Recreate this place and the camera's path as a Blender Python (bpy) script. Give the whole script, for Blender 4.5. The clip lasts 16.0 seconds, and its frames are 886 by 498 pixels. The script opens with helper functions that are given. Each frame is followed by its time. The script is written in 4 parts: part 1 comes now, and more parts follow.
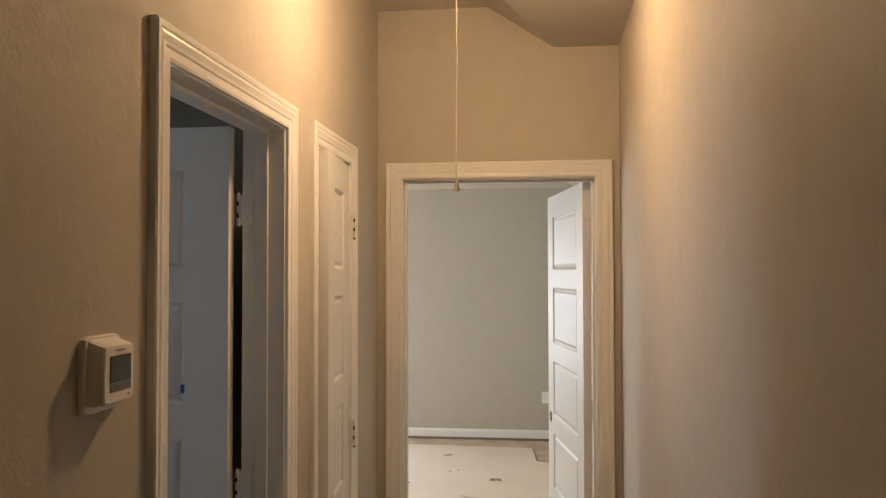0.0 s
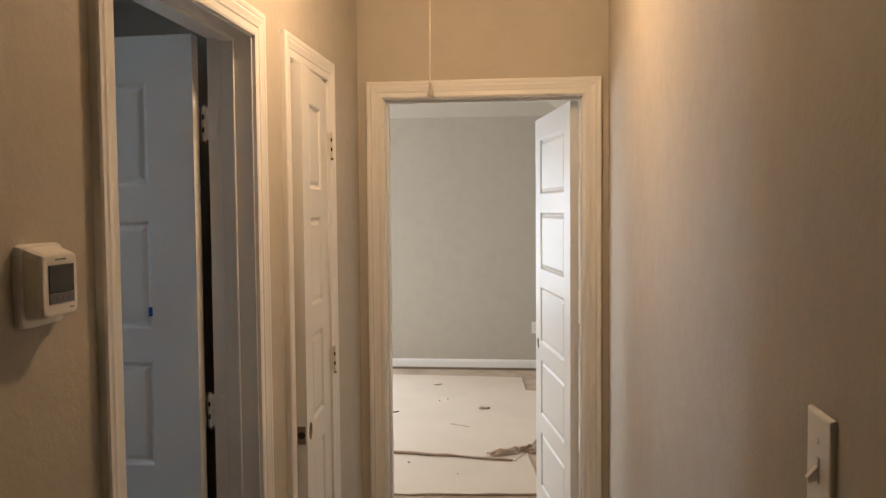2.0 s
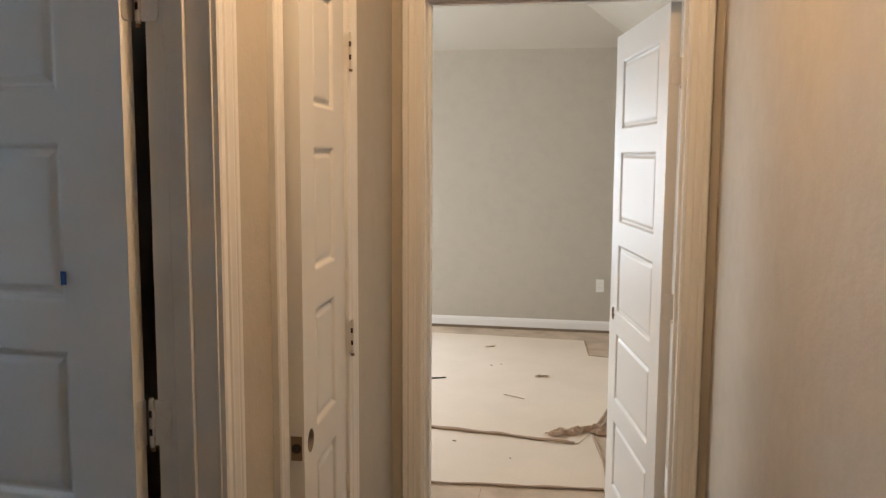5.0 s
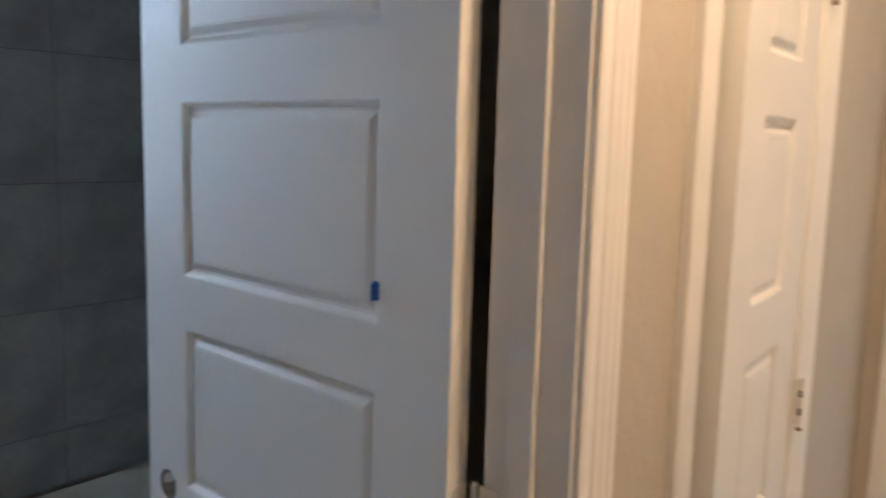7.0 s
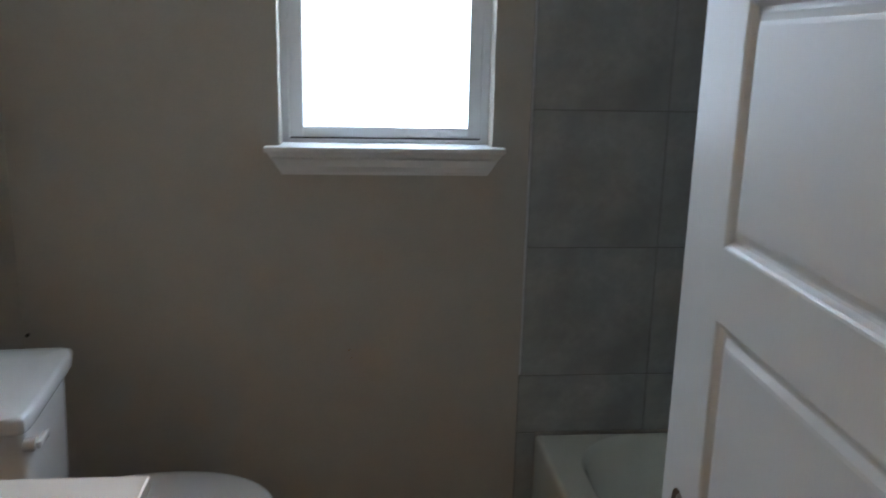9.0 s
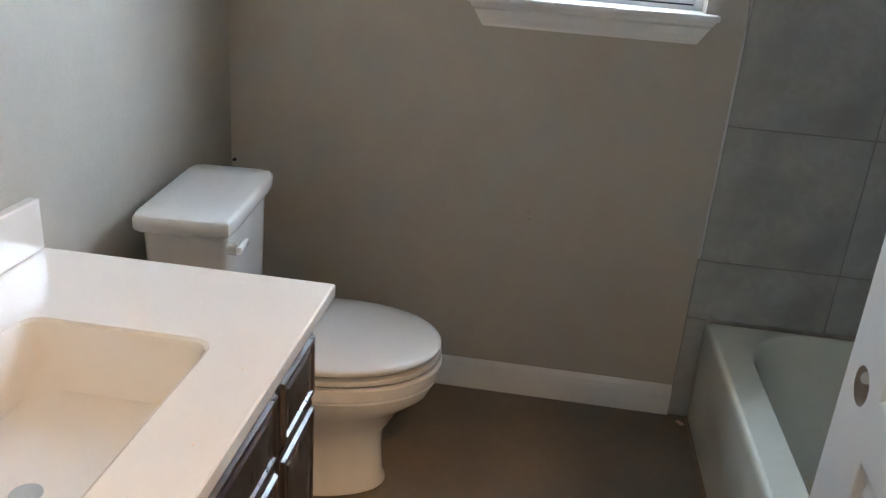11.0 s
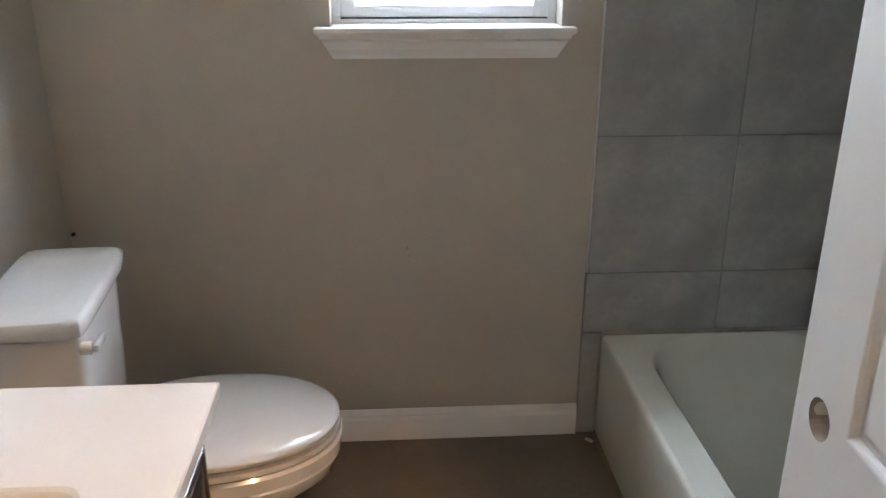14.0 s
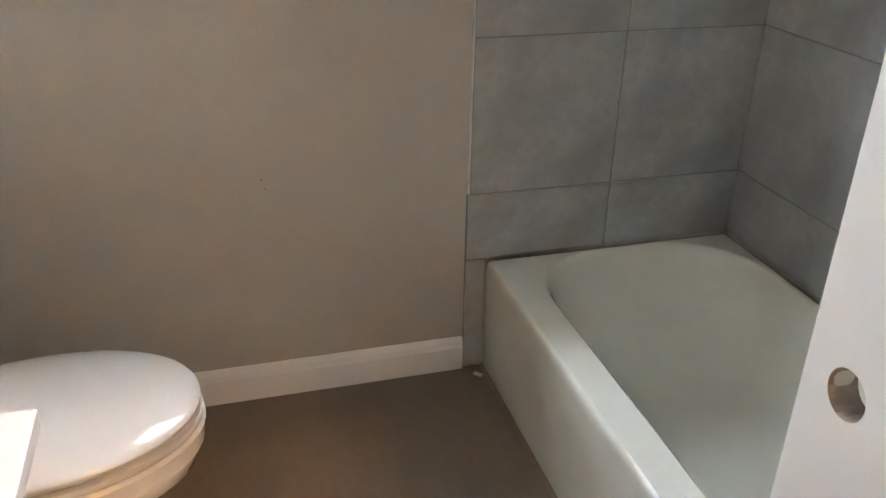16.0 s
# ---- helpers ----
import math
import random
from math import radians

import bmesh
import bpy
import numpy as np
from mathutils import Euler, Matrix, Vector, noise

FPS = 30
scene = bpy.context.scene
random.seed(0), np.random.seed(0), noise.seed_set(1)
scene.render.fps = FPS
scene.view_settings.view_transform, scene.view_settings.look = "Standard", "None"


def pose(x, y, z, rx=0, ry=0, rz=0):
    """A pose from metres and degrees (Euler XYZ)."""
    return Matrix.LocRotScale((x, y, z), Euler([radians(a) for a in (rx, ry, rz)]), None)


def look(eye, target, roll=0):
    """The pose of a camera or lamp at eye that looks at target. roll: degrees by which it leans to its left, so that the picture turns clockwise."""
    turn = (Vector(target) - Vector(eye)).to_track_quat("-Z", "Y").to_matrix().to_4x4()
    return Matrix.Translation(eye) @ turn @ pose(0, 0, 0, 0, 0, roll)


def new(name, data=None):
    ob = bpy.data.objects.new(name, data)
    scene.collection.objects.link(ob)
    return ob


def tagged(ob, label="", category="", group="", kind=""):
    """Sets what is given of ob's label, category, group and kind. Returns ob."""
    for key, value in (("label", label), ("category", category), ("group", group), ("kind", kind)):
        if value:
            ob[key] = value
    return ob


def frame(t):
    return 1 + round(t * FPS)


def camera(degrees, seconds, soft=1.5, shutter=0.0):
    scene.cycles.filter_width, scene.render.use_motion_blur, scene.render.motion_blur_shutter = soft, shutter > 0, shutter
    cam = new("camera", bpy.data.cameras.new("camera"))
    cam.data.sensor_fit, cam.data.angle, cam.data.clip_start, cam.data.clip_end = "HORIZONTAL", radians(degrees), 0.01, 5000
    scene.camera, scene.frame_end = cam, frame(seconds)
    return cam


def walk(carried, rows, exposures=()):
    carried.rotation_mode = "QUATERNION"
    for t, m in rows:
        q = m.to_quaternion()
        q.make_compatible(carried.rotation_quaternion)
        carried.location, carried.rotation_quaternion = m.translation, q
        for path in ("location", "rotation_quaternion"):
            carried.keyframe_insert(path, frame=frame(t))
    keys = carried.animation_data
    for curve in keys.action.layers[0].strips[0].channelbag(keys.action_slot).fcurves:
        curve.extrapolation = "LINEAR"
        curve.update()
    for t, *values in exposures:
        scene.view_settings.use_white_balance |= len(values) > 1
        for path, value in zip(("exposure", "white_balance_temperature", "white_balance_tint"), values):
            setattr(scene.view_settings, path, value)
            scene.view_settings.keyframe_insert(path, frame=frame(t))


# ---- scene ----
cam = camera(56.2, 16.0, soft=1.3, shutter=0.35)
PATH = [
    (0, (-0.058, -0.21, 1.657), (-0.298, 1.775, 1.713), -0.1),
    (0.5, (-0.054, -0.205, 1.651), (-0.293, 1.778, 1.74), -0.3),
    (1, (-0.052, -0.187, 1.645), (-0.293, 1.798, 1.692), -0.2),
    (1.5, (-0.042, -0.152, 1.633), (-0.27, 1.834, 1.615), -0.5),
    (2, (-0.03, -0.106, 1.605), (-0.254, 1.879, 1.506), -0.5),
    (2.5, (0.003, -0.066, 1.588), (-0.236, 1.913, 1.423), -0.8),
    (3, (0.023, -0.011, 1.552), (-0.235, 1.96, 1.336), -1.0),
    (3.2, (0.019, 0.025, 1.541), (-0.225, 1.996, 1.301), -1.0),
    (5.3, (-0.125, 0.738, 1.561), (-0.527, 2.684, 1.338), 0.5),
    (5.5, (-0.137, 0.792, 1.553), (-0.584, 2.725, 1.297), 0.2),
    (6, (-0.246, 0.968, 1.531), (-0.835, 2.85, 1.202), -0.2),
    (6.3, (-0.281, 1.056, 1.533), (-0.997, 2.892, 1.193), 0.3),
    (6.5, (-0.288, 1.101, 1.542), (-1.136, 2.884, 1.223), 0.8),
    (7, (-0.307, 1.229, 1.536), (-1.582, 2.741, 1.267), 1.6),
    (7.5, (-0.409, 1.300, 1.529), (-1.941, 2.545, 1.200), 1.1),
    (8, (-0.536, 1.367, 1.542), (-2.207, 2.411, 1.199), 2.6),
    (8.5, (-0.578, 1.436, 1.543), (-2.426, 2.093, 1.152), 1.7),
    (9, (-0.586, 1.56, 1.518), (-2.52, 1.758, 1.048), 1.3),
    (9.5, (-0.569, 1.589, 1.483), (-2.477, 1.562, 0.882), 1.9),
    (9.7, (-0.577, 1.588, 1.462), (-2.461, 1.519, 0.794), 2.4),
    (11.8, (-0.531, 1.53, 1.437), (-2.375, 1.3, 0.698), 5.0),
    (12, (-0.521, 1.539, 1.459), (-2.389, 1.318, 0.781), 4.2),
    (12.5, (-0.525, 1.55, 1.485), (-2.421, 1.356, 0.879), 1.6),
    (13, (-0.555, 1.55, 1.493), (-2.458, 1.402, 0.895), 0.4),
    (13.5, (-0.621, 1.552, 1.472), (-2.516, 1.503, 0.834), -0.3),
    (14, (-0.734, 1.478, 1.457), (-2.603, 1.604, 0.756), 0.2),
    (14.5, (-0.851, 1.42, 1.43), (-2.649, 1.803, 0.642), 0.8),
    (15, (-0.932, 1.408, 1.4), (-2.658, 1.952, 0.548), 1.9),
    (15.5, (-0.991, 1.408, 1.395), (-2.703, 1.932, 0.503), 1.5),
    (16, (-1.053, 1.434, 1.394), (-2.766, 1.93, 0.488), 1.1),
]
walk(cam, [(t, look(eye, target, roll)) for t, eye, target, roll in PATH],
     [(0, -0.52, 6380, 10), (1.2, -0.52, 6220, 10), (2.5, -0.20, 6140, 10), (3.2, -0.14, 6150, 10), (5.5, -0.34, 6200, 10), (6.0, -0.16, 6050, 10), (6.5, -0.02, 5850, 10), (7, 0.42, 5720, 10), (7.5, 0.52, 5650, 10), (8, 0.52, 5800, 10), (9, 0.36, 6200, 10), (9.7, 0.78, 6420, 10), (11.8, 1.17, 6480, 11), (12.7, 1.17, 6580, 12), (13.7, 1.25, 6700, 14), (15, 1.72, 7150, 16), (16, 1.9, 7220, 16)])

# ---- world, sun, lamps, exposure ----
world = bpy.data.worlds.new("world")
scene.world = world
world.use_nodes = True
wn = world.node_tree.nodes
sky = wn.new("ShaderNodeTexSky")
sky.sky_type, sky.sun_disc = "NISHITA", False
sky.sun_elevation, sky.sun_rotation = radians(50), radians(200)
wn["Background"].inputs["Strength"].default_value = 0.12
world.node_tree.links.new(sky.outputs["Color"], wn["Background"].inputs["Color"])

sun_data = bpy.data.lights.new("sun", "SUN")
sun_data.energy, sun_data.angle, sun_data.color = 1.0, radians(12), (1.0, 0.95, 0.88)
new("sun", sun_data).matrix_world = look((3, -8, 12), (0, 0, 0))


def area_lamp(name, eye, target, w, h, watts, colour, spread=180):
    d = bpy.data.lights.new(name, "AREA")
    d.shape, d.size, d.size_y, d.energy, d.color = "RECTANGLE", w, h, watts, colour
    d.spread = radians(spread)
    new(name, d).matrix_world = look(eye, target)


# sky light through the bath and far bedroom windows, and the warm lamp on the hall ceiling
area_lamp("window_light_bath", (-3.45, 2.46, 1.90), (-1.0, 2.46, 1.90), 1.58, 1.6, 132.0, (0.68, 0.83, 1.0))
area_lamp("window_sky_bath", (-3.45, 1.15, 2.50), (-1.0, 1.15, 2.50), 1.2, 1.0, 56.0, (0.68, 0.83, 1.0))
area_lamp("window_light_bedroom", (-2.525, 8.08, 1.325), (-2.525, 3.0, 1.325), 1.2, 1.5, 42, (0.84, 0.92, 1.0))
# added fill that brightens the far wall; no window known on this side
area_lamp("fill_light_bedroom_west", (-3.56, 5.9, 1.45), (0.0, 5.9, 1.40), 1.3, 1.4, 90, (1.0, 0.945, 0.87))
LAMP = (-0.285, 2.06, 2.54)
bulb = bpy.data.lights.new("hall_bulb", "POINT")
bulb.energy, bulb.color, bulb.shadow_soft_size = 52, (1.0, 0.63, 0.33), 0.05
new("hall_bulb", bulb).matrix_world = pose(*LAMP)


# ---- materials ----
def material(name, base, rough=0.6, metal=0.0, grain=0.0, grain_scale=200.0, stain=0.0, stain_scale=3.0,
             stain_colour=None, bump=0.0, bump_scale=300.0, wave=0.0, wave_scale=28.0, coat=0.0, vary=0.0, stretch=(1, 1, 1), spec=0.5):
    """A procedural surface: a base colour, fine grain, broad stains, relief, and a change from piece to piece."""
    m = bpy.data.materials.new(name)
    m.use_nodes = True
    nt = m.node_tree
    b = nt.nodes["Principled BSDF"]
    b.inputs["Roughness"].default_value, b.inputs["Metallic"].default_value = rough, metal
    b.inputs["Coat Weight"].default_value = coat
    b.inputs["Specular IOR Level"].default_value = spec
    b.inputs["Coat Roughness"].default_value = 0.08
    tc = nt.nodes.new("ShaderNodeTexCoord")
    mp = nt.nodes.new("ShaderNodeMapping")
    mp.inputs["Scale"].default_value = stretch
    nt.links.new(tc.outputs["Object"], mp.inputs["Vector"])

    def noise_of(scale, detail):
        n = nt.nodes.new("ShaderNodeTexNoise")
        n.inputs["Scale"].default_value, n.inputs["Detail"].default_value = scale, detail
        nt.links.new(mp.outputs["Vector"], n.inputs["Vector"])
        return n.outputs["Fac"]

    def mix(fac, a, bcol, blend="MIX"):
        x = nt.nodes.new("ShaderNodeMix")
        x.data_type, x.blend_type = "RGBA", blend
        for sock, val in ((x.inputs[0], fac), (x.inputs[6], a), (x.inputs[7], bcol)):
            if isinstance(val, (int, float)):
                sock.default_value = val
            elif isinstance(val, tuple):
                sock.default_value = (*val, 1)
            else:
                nt.links.new(val, sock)
        return x.outputs[2]

    def ramp(src, lo, hi, a, bb):
        r = nt.nodes.new("ShaderNodeMapRange")
        r.inputs[1].default_value, r.inputs[2].default_value = lo, hi
        r.inputs[3].default_value, r.inputs[4].default_value = a, bb
        nt.links.new(src, r.inputs[0])
        return r.outputs[0]

    col = mix(0.0, base, base)
    if stain:
        col = mix(ramp(noise_of(stain_scale, 5), 0.40, 0.68, 0, stain), col, stain_colour or tuple(c * 0.75 for c in base))
        rr = ramp(noise_of(stain_scale * 2.3, 3), 0.3, 0.7, rough * 0.88, min(1, rough * 1.15))
        nt.links.new(rr, b.inputs["Roughness"])
    if grain:
        col = mix(ramp(noise_of(grain_scale, 4), 0.35, 0.7, 0, grain), col, tuple(c * 0.6 for c in base))
    if vary:
        oi = nt.nodes.new("ShaderNodeObjectInfo")
        col = mix(ramp(oi.outputs["Random"], 0, 1, 0, vary), col, tuple(c * 0.7 for c in base))
    nt.links.new(col, b.inputs["Base Color"])
    if bump:
        bn = nt.nodes.new("ShaderNodeBump")
        bn.inputs["Strength"].default_value, bn.inputs["Distance"].default_value = bump, 0.002
        nt.links.new(noise_of(bump_scale, 4), bn.inputs["Height"])
        if wave:
            broad = nt.nodes.new("ShaderNodeBump")
            broad.inputs["Strength"].default_value, broad.inputs["Distance"].default_value = wave, 0.006
            nt.links.new(noise_of(wave_scale, 3), broad.inputs["Height"])
            nt.links.new(broad.outputs["Normal"], bn.inputs["Normal"])
        nt.links.new(bn.outputs["Normal"], b.inputs["Normal"])
    return m


PAINT = material("wall_paint", (0.49, 0.455, 0.395), 0.66, spec=0.35, stain=0.16, stain_scale=11, grain=0.07, grain_scale=140, bump=0.4, bump_scale=130, wave=0.22, wave_scale=30)
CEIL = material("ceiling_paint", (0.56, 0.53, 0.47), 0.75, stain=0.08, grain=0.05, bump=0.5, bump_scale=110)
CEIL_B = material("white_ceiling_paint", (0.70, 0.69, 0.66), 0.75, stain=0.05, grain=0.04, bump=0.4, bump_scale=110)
TRIM = material("trim_paint", (0.80, 0.795, 0.785), 0.32, stain=0.08, stain_scale=9, grain=0.03, grain_scale=400, bump=0.06, bump_scale=140)
DOOR = material("door_paint", (0.75, 0.745, 0.73), 0.40, spec=0.45, grain=0.03, grain_scale=300, bump=0.10, bump_scale=220, stretch=(1, 1, 0.25))
TILE = material("grey_tile", (0.44, 0.445, 0.423), 0.40, stain=0.8, stain_scale=5, stain_colour=(0.245, 0.250, 0.237), grain=0.40, grain_scale=45, bump=0.15, bump_scale=90, vary=0.35)
GROUT = material("grout", (0.26, 0.256, 0.243), 0.9, grain=0.3, stain=0.3)
PORCELAIN = material("porcelain", (0.73, 0.71, 0.68), 0.10, stain=0.04, stain_scale=4, coat=0.6)
SEAT = material("seat_plastic", (0.60, 0.585, 0.56), 0.08, stain=0.05, stain_scale=6)
TUB = material("tub_enamel", (0.75, 0.75, 0.66), 0.12, stain=0.35, stain_scale=4, stain_colour=(0.58, 0.575, 0.49), coat=0.4, grain=0.04, grain_scale=80)
MARBLE = material("cultured_marble", (0.70, 0.68, 0.65), 0.16, stain=0.10, stain_scale=6, coat=0.4)
ESPRESSO = material("espresso_wood", (0.035, 0.025, 0.021), 0.30, stain=0.5, stain_scale=6, stain_colour=(0.055, 0.036, 0.028), grain=0.4, grain_scale=120, coat=0.3, stretch=(6, 6, 1))
FLOOR_B = material("bath_floor_tile", (0.195, 0.156, 0.118), 0.5, stain=0.75, stain_scale=4, stain_colour=(0.132, 0.103, 0.076), grain=0.3, grain_scale=45, bump=0.1, vary=0.2)
SLAB = material("bare_floor", (0.62, 0.50, 0.385), 0.8, stain=0.8, stain_scale=4.5, stain_colour=(0.43, 0.335, 0.245), grain=0.2, grain_scale=22, bump=0.3, bump_scale=60)
CONCRETE = material("hall_concrete", (0.30, 0.265, 0.225), 0.8, stain=0.5, stain_scale=3, stain_colour=(0.22, 0.19, 0.155), grain=0.3, grain_scale=50, bump=0.3, bump_scale=70)
PAPER = material("floor_paper", (0.78, 0.675, 0.56), 0.7, stain=0.25, stain_scale=2.5, stain_colour=(0.62, 0.54, 0.43), grain=0.08, grain_scale=60, bump=0.35, bump_scale=9)
PAPER_EDGE = material("paper_edge", (0.42, 0.30, 0.21), 0.8, stain=0.4, stain_scale=14, grain=0.2)
CRUMPLE = material("crumpled_paper", (0.72, 0.56, 0.43), 0.75, stain=0.4, stain_scale=12, stain_colour=(0.56, 0.42, 0.31), grain=0.1)
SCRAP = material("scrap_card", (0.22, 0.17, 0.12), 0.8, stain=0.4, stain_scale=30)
METAL = material("hinge_metal", (0.82, 0.80, 0.77), 0.36, metal=0.55, stain=0.2, stain_scale=40, grain=0.1)
CHROME = material("chrome", (0.80, 0.80, 0.80), 0.12, metal=1.0)
SLOT = material("dark_slot", (0.02, 0.018, 0.016), 0.9)
BORE = material("bored_wood", (0.40, 0.34, 0.29), 0.7, grain=0.5, grain_scale=120, stain=0.5, stain_scale=40, stain_colour=(0.26, 0.22, 0.19))
RAW = material("raw_wood", (0.24, 0.165, 0.11), 0.8, grain=0.5, grain_scale=90, stain=0.3)
PLASTIC = material("white_plastic", (0.85, 0.84, 0.81), 0.35, stain=0.05, stain_scale=30)
GREYPLASTIC = material("grey_screen_strip", (0.13, 0.13, 0.13), 0.3)
SCREEN = material("dark_screen", (0.025, 0.027, 0.027), 0.15)
TAPE = material("blue_tape", (0.02, 0.13, 0.55), 0.6, grain=0.15, grain_scale=300)
CORD = material("cord", (0.70, 0.66, 0.58), 0.8, grain=0.1, grain_scale=500)
CORD.node_tree.nodes["Principled BSDF"].inputs["Subsurface Weight"].default_value = 1.0
CORD.node_tree.nodes["Principled BSDF"].inputs["Subsurface Radius"].default_value = (1.0, 0.9, 0.8)
CORD.node_tree.nodes["Principled BSDF"].inputs["Subsurface Scale"].default_value = 0.02
cord_nodes, cord_links = CORD.node_tree.nodes, CORD.node_tree.links
glowing_thread, cord_mix = cord_nodes.new("ShaderNodeBsdfTranslucent"), cord_nodes.new("ShaderNodeMixShader")
glowing_thread.inputs["Color"].default_value, cord_mix.inputs[0].default_value = (0.8, 0.77, 0.7, 1), 0.55
cord_links.new(cord_nodes["Principled BSDF"].outputs[0], cord_mix.inputs[1])
cord_links.new(glowing_thread.outputs[0], cord_mix.inputs[2])
cord_links.new(cord_mix.outputs[0], cord_nodes["Material Output"].inputs["Surface"])
VINYL = material("window_vinyl", (0.76, 0.77, 0.78), 0.3, stain=0.05, stain_scale=12)
EDGE_TRIM = material("tile_edge", (0.62, 0.63, 0.64), 0.35, metal=0.4, stain=0.2, stain_scale=20)

GLASS = bpy.data.materials.new("window_glass")
GLASS.use_nodes = True
gb = GLASS.node_tree.nodes["Principled BSDF"]
gb.inputs["Transmission Weight"].default_value, gb.inputs["Roughness"].default_value, gb.inputs["IOR"].default_value = 1.0, 0.0, 1.45

GLOW = bpy.data.materials.new("frosted_lamp_glass")
GLOW.use_nodes = True
ge = GLOW.node_tree.nodes["Principled BSDF"]
ge.inputs["Emission Color"].default_value, ge.inputs["Emission Strength"].default_value = (1, 0.72, 0.42, 1), 6.0
HAZE = bpy.data.materials.new("bright_overcast")
HAZE.use_nodes = True
he = HAZE.node_tree.nodes["Principled BSDF"]
he.inputs["Base Color"].default_value = (0.8, 0.82, 0.85, 1)
he.inputs["Emission Color"].default_value, he.inputs["Emission Strength"].default_value = (0.84, 0.93, 1, 1), 1.4


# ---- mesh helpers ----
def mesh_of(name, bm, mat, smooth=False):
    me = bpy.data.meshes.new(name)
    bmesh.ops.recalc_face_normals(bm, faces=bm.faces)
    bm.to_mesh(me)
    bm.free()
    for mm in (mat if isinstance(mat, (list, tuple)) else [mat]):
        me.materials.append(mm)
    if smooth:
        for p in me.polygons:
            p.use_smooth = True
        me.set_sharp_from_angle(angle=radians(38))
    return me


def part(name, bm, mat, parent=None, label="", smooth=False, at=None):
    ob = new(name, mesh_of(name, bm, mat, smooth))
    if parent is not None:
        ob.parent = parent
    if at is not None:
        ob.matrix_basis = at
    if label:
        ob["label"] = label
    return ob


def thing(name, at, label, category, group="", kind=""):
    ob = new(name)
    ob.empty_display_size = 0.1
    ob.matrix_basis = at
    return tagged(ob, label, category, group, kind)


def box(bm, x0, y0, z0, x1, y1, z1, bevel=0.0, seg=2):
    r = bmesh.ops.create_cube(bm, size=1)
    vs = r["verts"]
    bmesh.ops.scale(bm, vec=(abs(x1 - x0), abs(y1 - y0), abs(z1 - z0)), verts=vs)
    bmesh.ops.translate(bm, vec=((x0 + x1) / 2, (y0 + y1) / 2, (z0 + z1) / 2), verts=vs)
    if bevel:
        es = list({e for v in vs for e in v.link_edges})
        bmesh.ops.bevel(bm, geom=es, offset=bevel, segments=seg, profile=0.6, affect="EDGES")
    return bm


def boxes(*rows, bevel=0.0):
    bm = bmesh.new()
    for r in rows:
        box(bm, *r, bevel=bevel)
    return bm


def cyl(bm, p, q, r, seg=16, r2=None):
    p, q = Vector(p), Vector(q)
    d = q - p
    m = Matrix.Translation((p + q) / 2) @ d.to_track_quat("Z", "Y").to_matrix().to_4x4()
    bmesh.ops.create_cone(bm, cap_ends=True, segments=seg, radius1=r, radius2=r if r2 is None else r2, depth=d.length, matrix=m)
    return bm


def loft(bm, rings, close=True, cap0=False, cap1=False):
    """Skin between rings of points, each with the same count."""
    vr = [[bm.verts.new(p) for p in ring] for ring in rings]
    n = len(vr[0])
    for a, b in zip(vr, vr[1:]):
        for i in range(n if close else n - 1):
            j = (i + 1) % n
            bm.faces.new((a[i], a[j], b[j], b[i]))
    if cap0:
        bm.faces.new(vr[0])
    if cap1:
        bm.faces.new(vr[-1])
    return vr


def rounded(cx, cy, hx, hy, z, power=4.0, n=48, egg=0.0):
    """A ring: a rectangle with soft corners (a superellipse)."""
    pts = []
    for i in range(n):
        a = 2 * math.pi * i / n
        c, s = math.cos(a), math.sin(a)
        k = (abs(c) ** power + abs(s) ** power) ** (-1 / power)
        pts.append((cx + hx * k * c * (1 - egg * s), cy + hy * k * s, z))
    return pts


def prism(bm, profile, path_a, path_b, u, v):
    """A moulding: the profile's (a, b) pairs along u and v, from path_a to path_b."""
    u, v = Vector(u), Vector(v)
    r0 = [Vector(path_a) + u * a + v * b for a, b in profile]
    r1 = [Vector(path_b) + u * a + v * b for a, b in profile]
    loft(bm, [r0, r1], cap0=True, cap1=True)


# ---- the setting ----
XW, XB, XE = -0.765, -0.885, 0.26          # hall's west face, bath side of that wall, hall's east face
YE, YEB = 3.298, 3.41                      # end wall, hall side and bedroom side
XWIN, YS, YN = -2.955, 0.595, 2.860           # bath: window wall, vanity wall, tub's long wall
XT = -1.42                                 # bath: wall at the tub's foot
YF, XR, XBW = 8.045, 0.255, -3.6            # bedroom: far wall, east wall, west wall
Y0 = -2.2                                  # hall's back end, where the added wall stands


def wall(name, label, rows, mat=None):
    ob = part(name, boxes(*rows), mat or PAINT)
    return tagged(ob, label, "wall", kind="structure")


BD0, BD1, CD0, CD1, ED0, ED1, DH = 1.280, 2.003, 2.325, 2.768, -0.655, 0.158, 2.052
J = 0.018
wall("wall_hall_west", "greige painted hall wall with two doorways", [
    (XB, Y0, 0, XW, BD0 - J, 3.0), (XB, BD1 + J, 0, XW, CD0 - J, 3.0), (XB, CD1 + J, 0, XW, YE, 3.0),
    (XB, BD0 - J, DH + J, XW, BD1 + J, 3.0), (XB, CD0 - J, DH + J, XW, CD1 + J, 3.0)])
wall("wall_hall_east", "greige painted hall wall, orange-peel texture", [(XE, Y0, 0, XE + 0.11, YE, 3.0)])
wall("wall_hall_end", "greige painted end wall with the bedroom doorway", [
    (XBW - 0.11, YE, 0, ED0 - J, YEB, 3.3), (ED1 + J, YE, 0, XE + 0.11, YEB, 3.3), (ED0 - J, YE, DH + J, ED1 + J, YEB, 3.3)])
